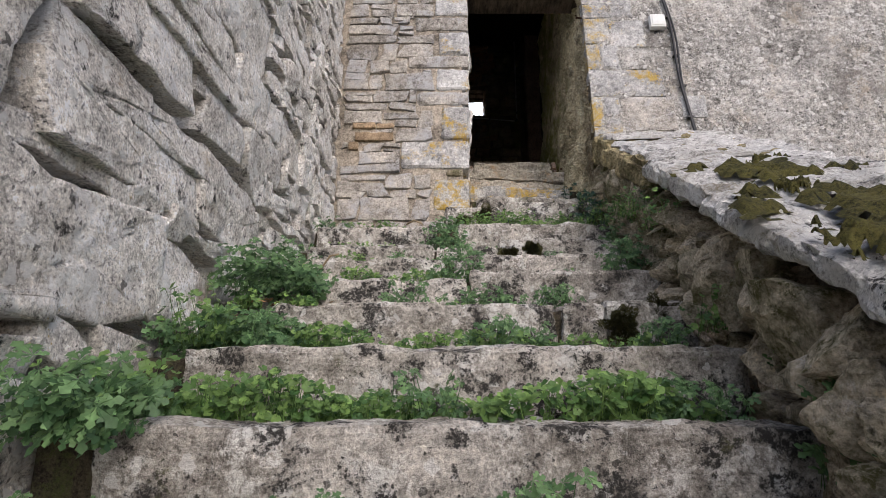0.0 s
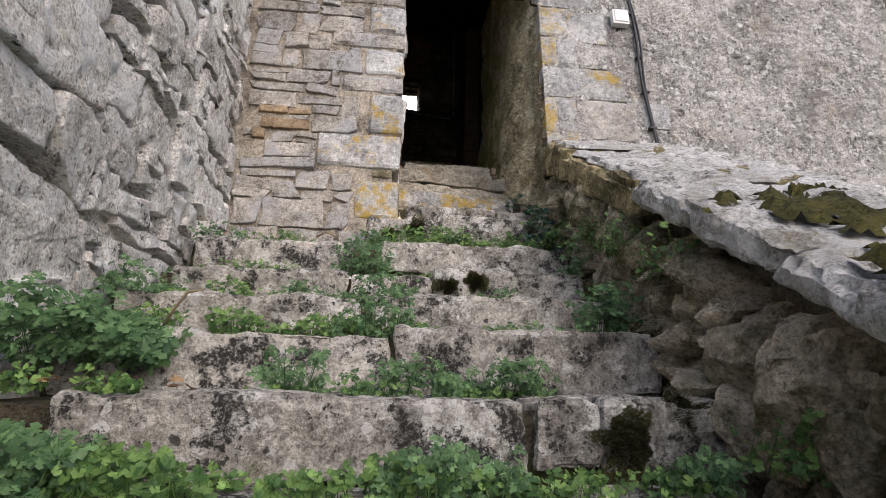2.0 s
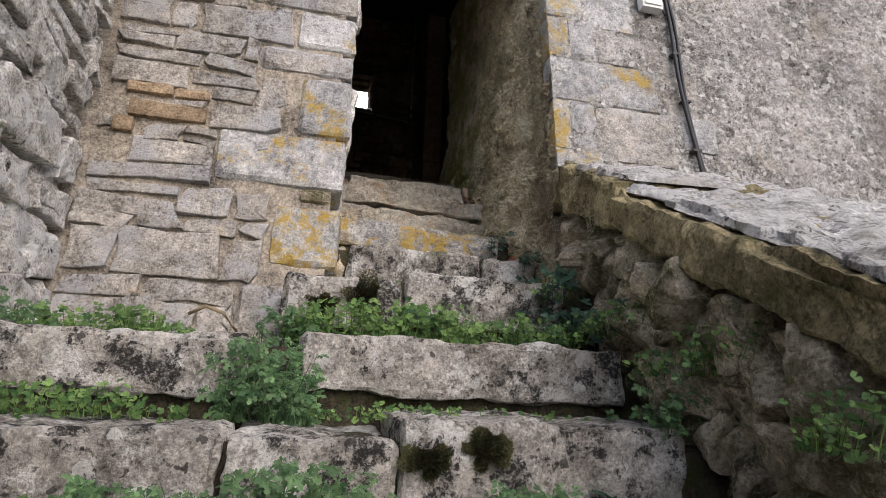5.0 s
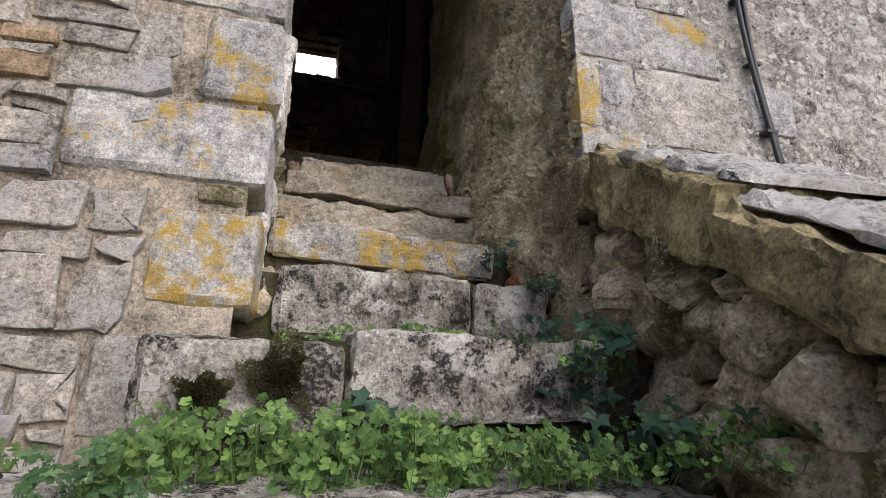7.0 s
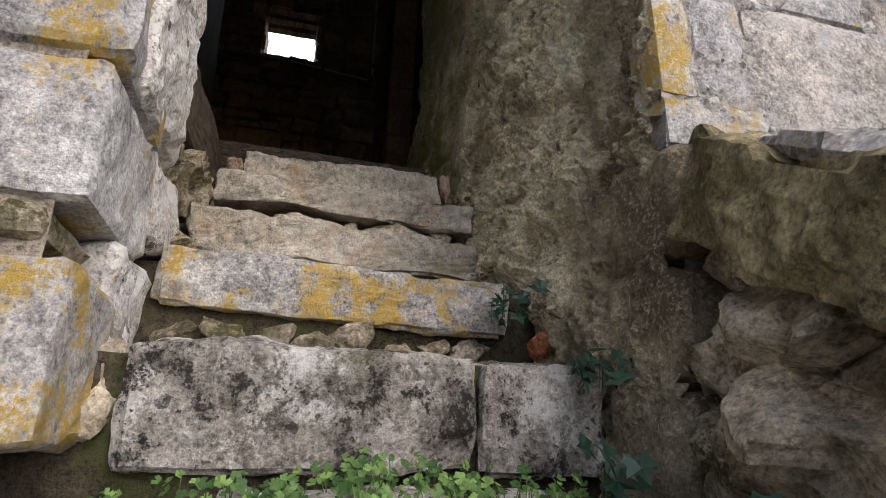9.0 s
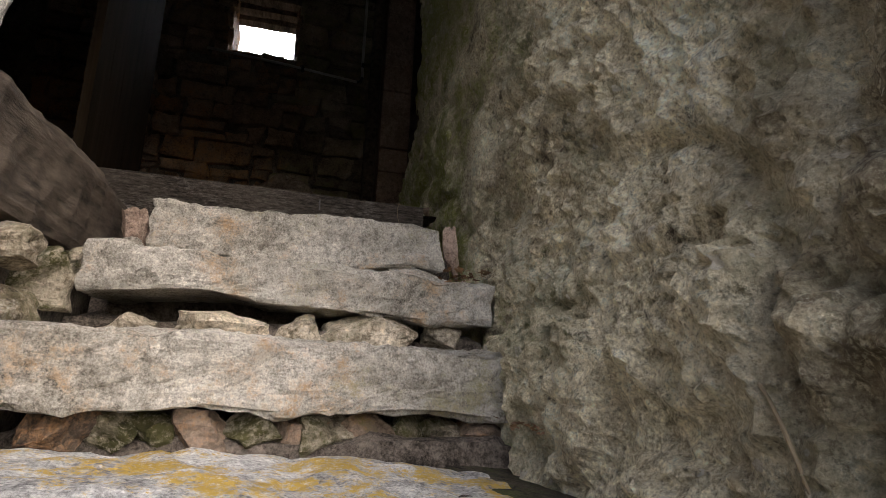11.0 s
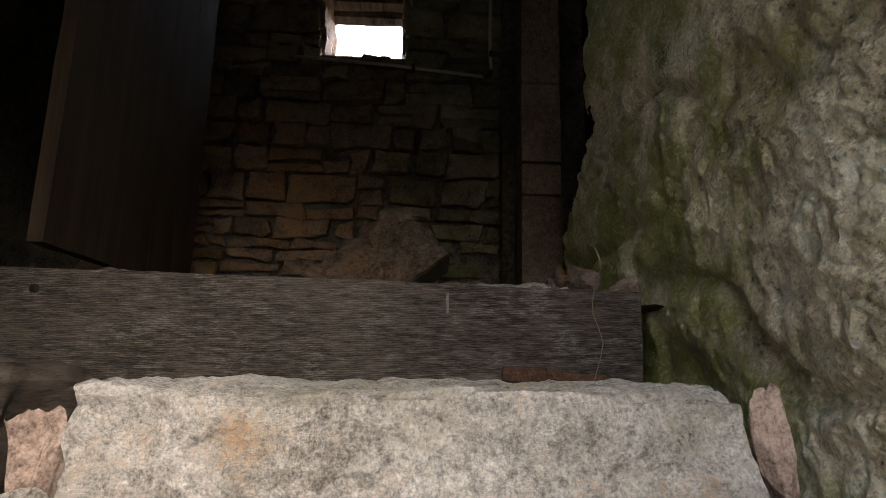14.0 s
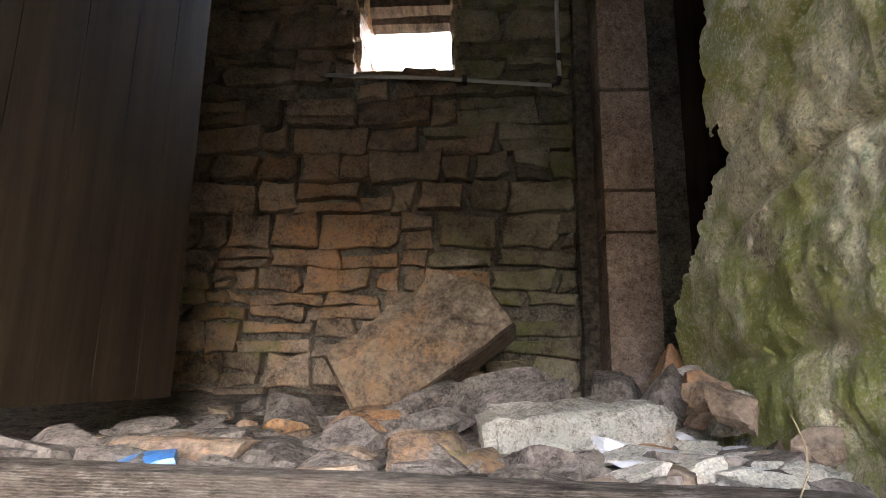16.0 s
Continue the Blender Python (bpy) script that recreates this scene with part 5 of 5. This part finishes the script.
for k in range(18):
    a = srng.uniform(0.08, 0.16)
    debris(srng.uniform(-0.05, 1.35), srng.uniform(8.05, 8.5), (a * 1.4, a, a * 0.55))
for k in range(270):
    a = srng.uniform(0.035, 0.13)
    debris(srng.uniform(-0.08, 1.42), 8.0 + 1.6 * srng.random() ** 1.5, (a * 1.4, a * 1.2, a * 0.6))
for k in range(14):
    a, yy = srng.uniform(0.06, 0.13), srng.uniform(8.15, 8.95)
    debris(srng.uniform(1.36, 1.47), yy, (a, a * 1.3, a * 0.9), M_INNER if k % 3 else M_INSTEP, 4.72 + srng.random() ** 1.5 * 0.2 * (yy - 7.8), "broken stone crumbled from the foot of the passage wall", "wall rubble")
for k in range(60):
    a = srng.uniform(0.035, 0.08)
    debris(srng.uniform(1.08, 1.44), srng.uniform(8.0, 8.6), (a * 1.5, a * 1.2, a * 0.5), M_PAPER if srng.random() < 0.25 else M_INSTEP, z=4.745, label="pale chip of broken plaster on the dirt floor", name="plaster_chip", group="plaster chips")
for x, y in ((0.52, 8.03), (0.9, 8.05), (0.3, 8.02), (1.1, 8.04)):
    debris(x, y, (0.06, 0.05, 0.04), M_BRICK, label="fragment of red brick on the floor", name="brick_fragment", group="brick fragments")
big = tagged(new("rubble_stone", rough_box("rubble_stone", (0.42, 0.22, 0.13), M_INSTEP, 91, 0.02, 0.025, 0.02, 6.0, 0, 0.05)), "pale squared stone block lying on the dirt floor", "stone", "floor rubble")
big.matrix_basis = pose(1.07, 8.52, 4.775, 4, -3, 6)
blue = tagged(new("plastic_scrap", rough_box("plastic_scrap", (0.09, 0.05, 0.015), M_BLUE, 4, 0.02, 0.01, 0.006, 9.0)), "crumpled blue plastic scrap lying on rubble", "litter")
blue.matrix_basis = pose(0.33, 7.99, 4.765, 12, -10, 20)
# dead leaves and stems on the right of the floor and steps
lrng = random.Random(8)
def dead(box, count, size, seed):
    v, f = [], []
    for _ in range(count):
        p = Vector((lrng.uniform(box[0], box[1]), lrng.uniform(box[2], box[3]), box[4] + lrng.uniform(0, 0.02)))
        add_leaf(v, f, "ivy", p, Vector((lrng.uniform(-0.6, 0.6), lrng.uniform(-0.6, 0.6), 1)), Vector((lrng.uniform(-1, 1), lrng.uniform(-1, 1), 0)), size * lrng.uniform(0.6, 1.2), lrng)
    return tagged(new("dead_leaves", mesh_of("dead_leaves", v, f, M_DEAD)), "curled brown dead leaves caught in a corner", "leaves", "dead leaves", "stuff")


dead((1.2, 1.42, 7.96, 8.5, 4.7), 45, 0.045, 1), dead((1.28, 1.42, 7.0, 7.35, 4.29), 30, 0.035, 2), dead((1.36, 1.43, 6.5, 6.75, 3.85), 20, 0.03, 3), dead((-0.1, 0.3, 7.98, 8.1, 4.7), 18, 0.05, 4), dead((-0.9, -0.5, 2.6, 2.9, 1.92), 14, 0.05, 5)
root = tagged(new("hanging_root", tube("hanging_root", [(1.27 + 0.012 * math.sin(k * 1.1), 7.875 - 0.004 * k % 0.01, 4.86 - 0.034 * k) for k in range(11)], [0.0012] * 10 + [0.0008], M_STRAW, 5)), "thin dry root hanging over the plank", "root")
root2 = tagged(new("hanging_root", tube("hanging_root", [(1.425, 5.9 - 0.02 * k, 3.98 - 0.035 * k + 0.01 * math.sin(k)) for k in range(9)], 0.003, M_STRAW, 5)), "thin dry root hanging on the passage wall", "root")
stick = tagged(new("dry_stem", tube("dry_stem", [(-0.72, 3.2, 2.14), (-0.68, 3.17, 2.2), (-0.64, 3.16, 2.26), (-0.6, 3.2, 2.28)], 0.006, M_STRAW, 5)), "bent dry plant stem on the step", "stem")
stick2 = tagged(new("dry_stem", tube("dry_stem", [(-0.34, 4.72, 2.9), (-0.28, 4.7, 2.93), (-0.22, 4.71, 2.91), (-0.17, 4.75, 2.85)], 0.007, M_STRAW, 5)), "bent dry plant stem on the step", "stem")
# sky beyond the small window
skym = bpy.data.materials.new("white_sky")
skym.use_nodes = True
skym.node_tree.nodes["Principled BSDF"].inputs["Emission Color"].default_value = (0.86, 0.92, 1.0, 1)
skym.node_tree.nodes["Principled BSDF"].inputs["Emission Strength"].default_value = 7.5
fixed("backdrop", slab_box("backdrop", (-4.0, 14.0, 7.7), (5.0, 14.05, 13.0), skym), "bright overcast sky beyond the window", "sky")

# ---- wall stones, last ----
wrng = random.Random(3)
FW = plane_pose((-1.15, 0, 0), (0, 1, 0), (0, 0, 1), (1, 0, 0))
for polys, seed_w, kw in ((courses((-0.5, 0.7, 3.3, 5.0), (0.13, 0.4), (0.22, 0.9), 15, 0.07), 5, dict(proud=0.07, tilt=0.026, relief=1.0)),
                          (courses((3.3, 1.9, 5.56, 6.1), (0.14, 0.36), (0.2, 0.6), 16, 0.05), 6, dict(proud=0.055, tilt=0.009, relief=1.7))):
    for i, poly in enumerate(polys):
        xs, ys = [p[0] for p in poly], [p[1] for p in poly]
        small = (max(xs) - min(xs)) * (max(ys) - min(ys))
        if max(ys) > wall_top(sum(xs) / len(xs)) + 0.1 or min(max(xs) - min(xs), max(ys) - min(ys)) < 0.04 or (small < 0.06 and wrng.random() < 0.12):
            continue
        me, c = bed_stone("stone", poly, M_WALL, seed_w * 1000 + i, joint=0.004 * wrng.choice((0.4, 0.8, 1.2, 2.5, 6.0)), **kw)
        piece("stone", me, wl, at=FW @ Matrix.Translation((c[0], c[1], wrng.uniform(-0.014, 0.016))))
polys = courses((-1.08, 2.75, -0.15, 6.4), (0.09, 0.26), (0.14, 0.55), 9, 0.024)
lay(fl, FL, polys, M_STONE, 7, gap=[(xa - 0.004, 0.6, za / vl.z, zb / vl.z) for xa, xb, za, zb, _ in DL] + [(xa, xb, za / vl.z, zb / vl.z) for xa, xb, za, zb in BRICKS], joint=0.002, proud=0.012, back=0.08, tilt=0.007, lift=0.008, relief=0.55, rim_drop=0.45)
FB = plane_pose((0, 10.0, 0), (1, 0, 0), (0, 0, 1), (0, -1, 0))
polys = courses((-1.2, 4.7, 1.32, 7.95), (0.06, 0.22), (0.1, 0.42), 12, 0.023)
for m, damp in ((M_INNER, False), (M_INNERGREEN, True)):
    lay(back, FB, polys, m, 9 + damp, skip=lambda a, b: (WX0 < a < WX1 and WZ0 < b < WZ1) or damp != (a > 0.72), gap=[(WX0 - 0.01, WX1 + 0.01, WZ0 - 0.02, WZ1 + 0.02)], joint=0.004, proud=0.02, back=0.08, tilt=0.012, relief=0.6, rim_drop=0.8)
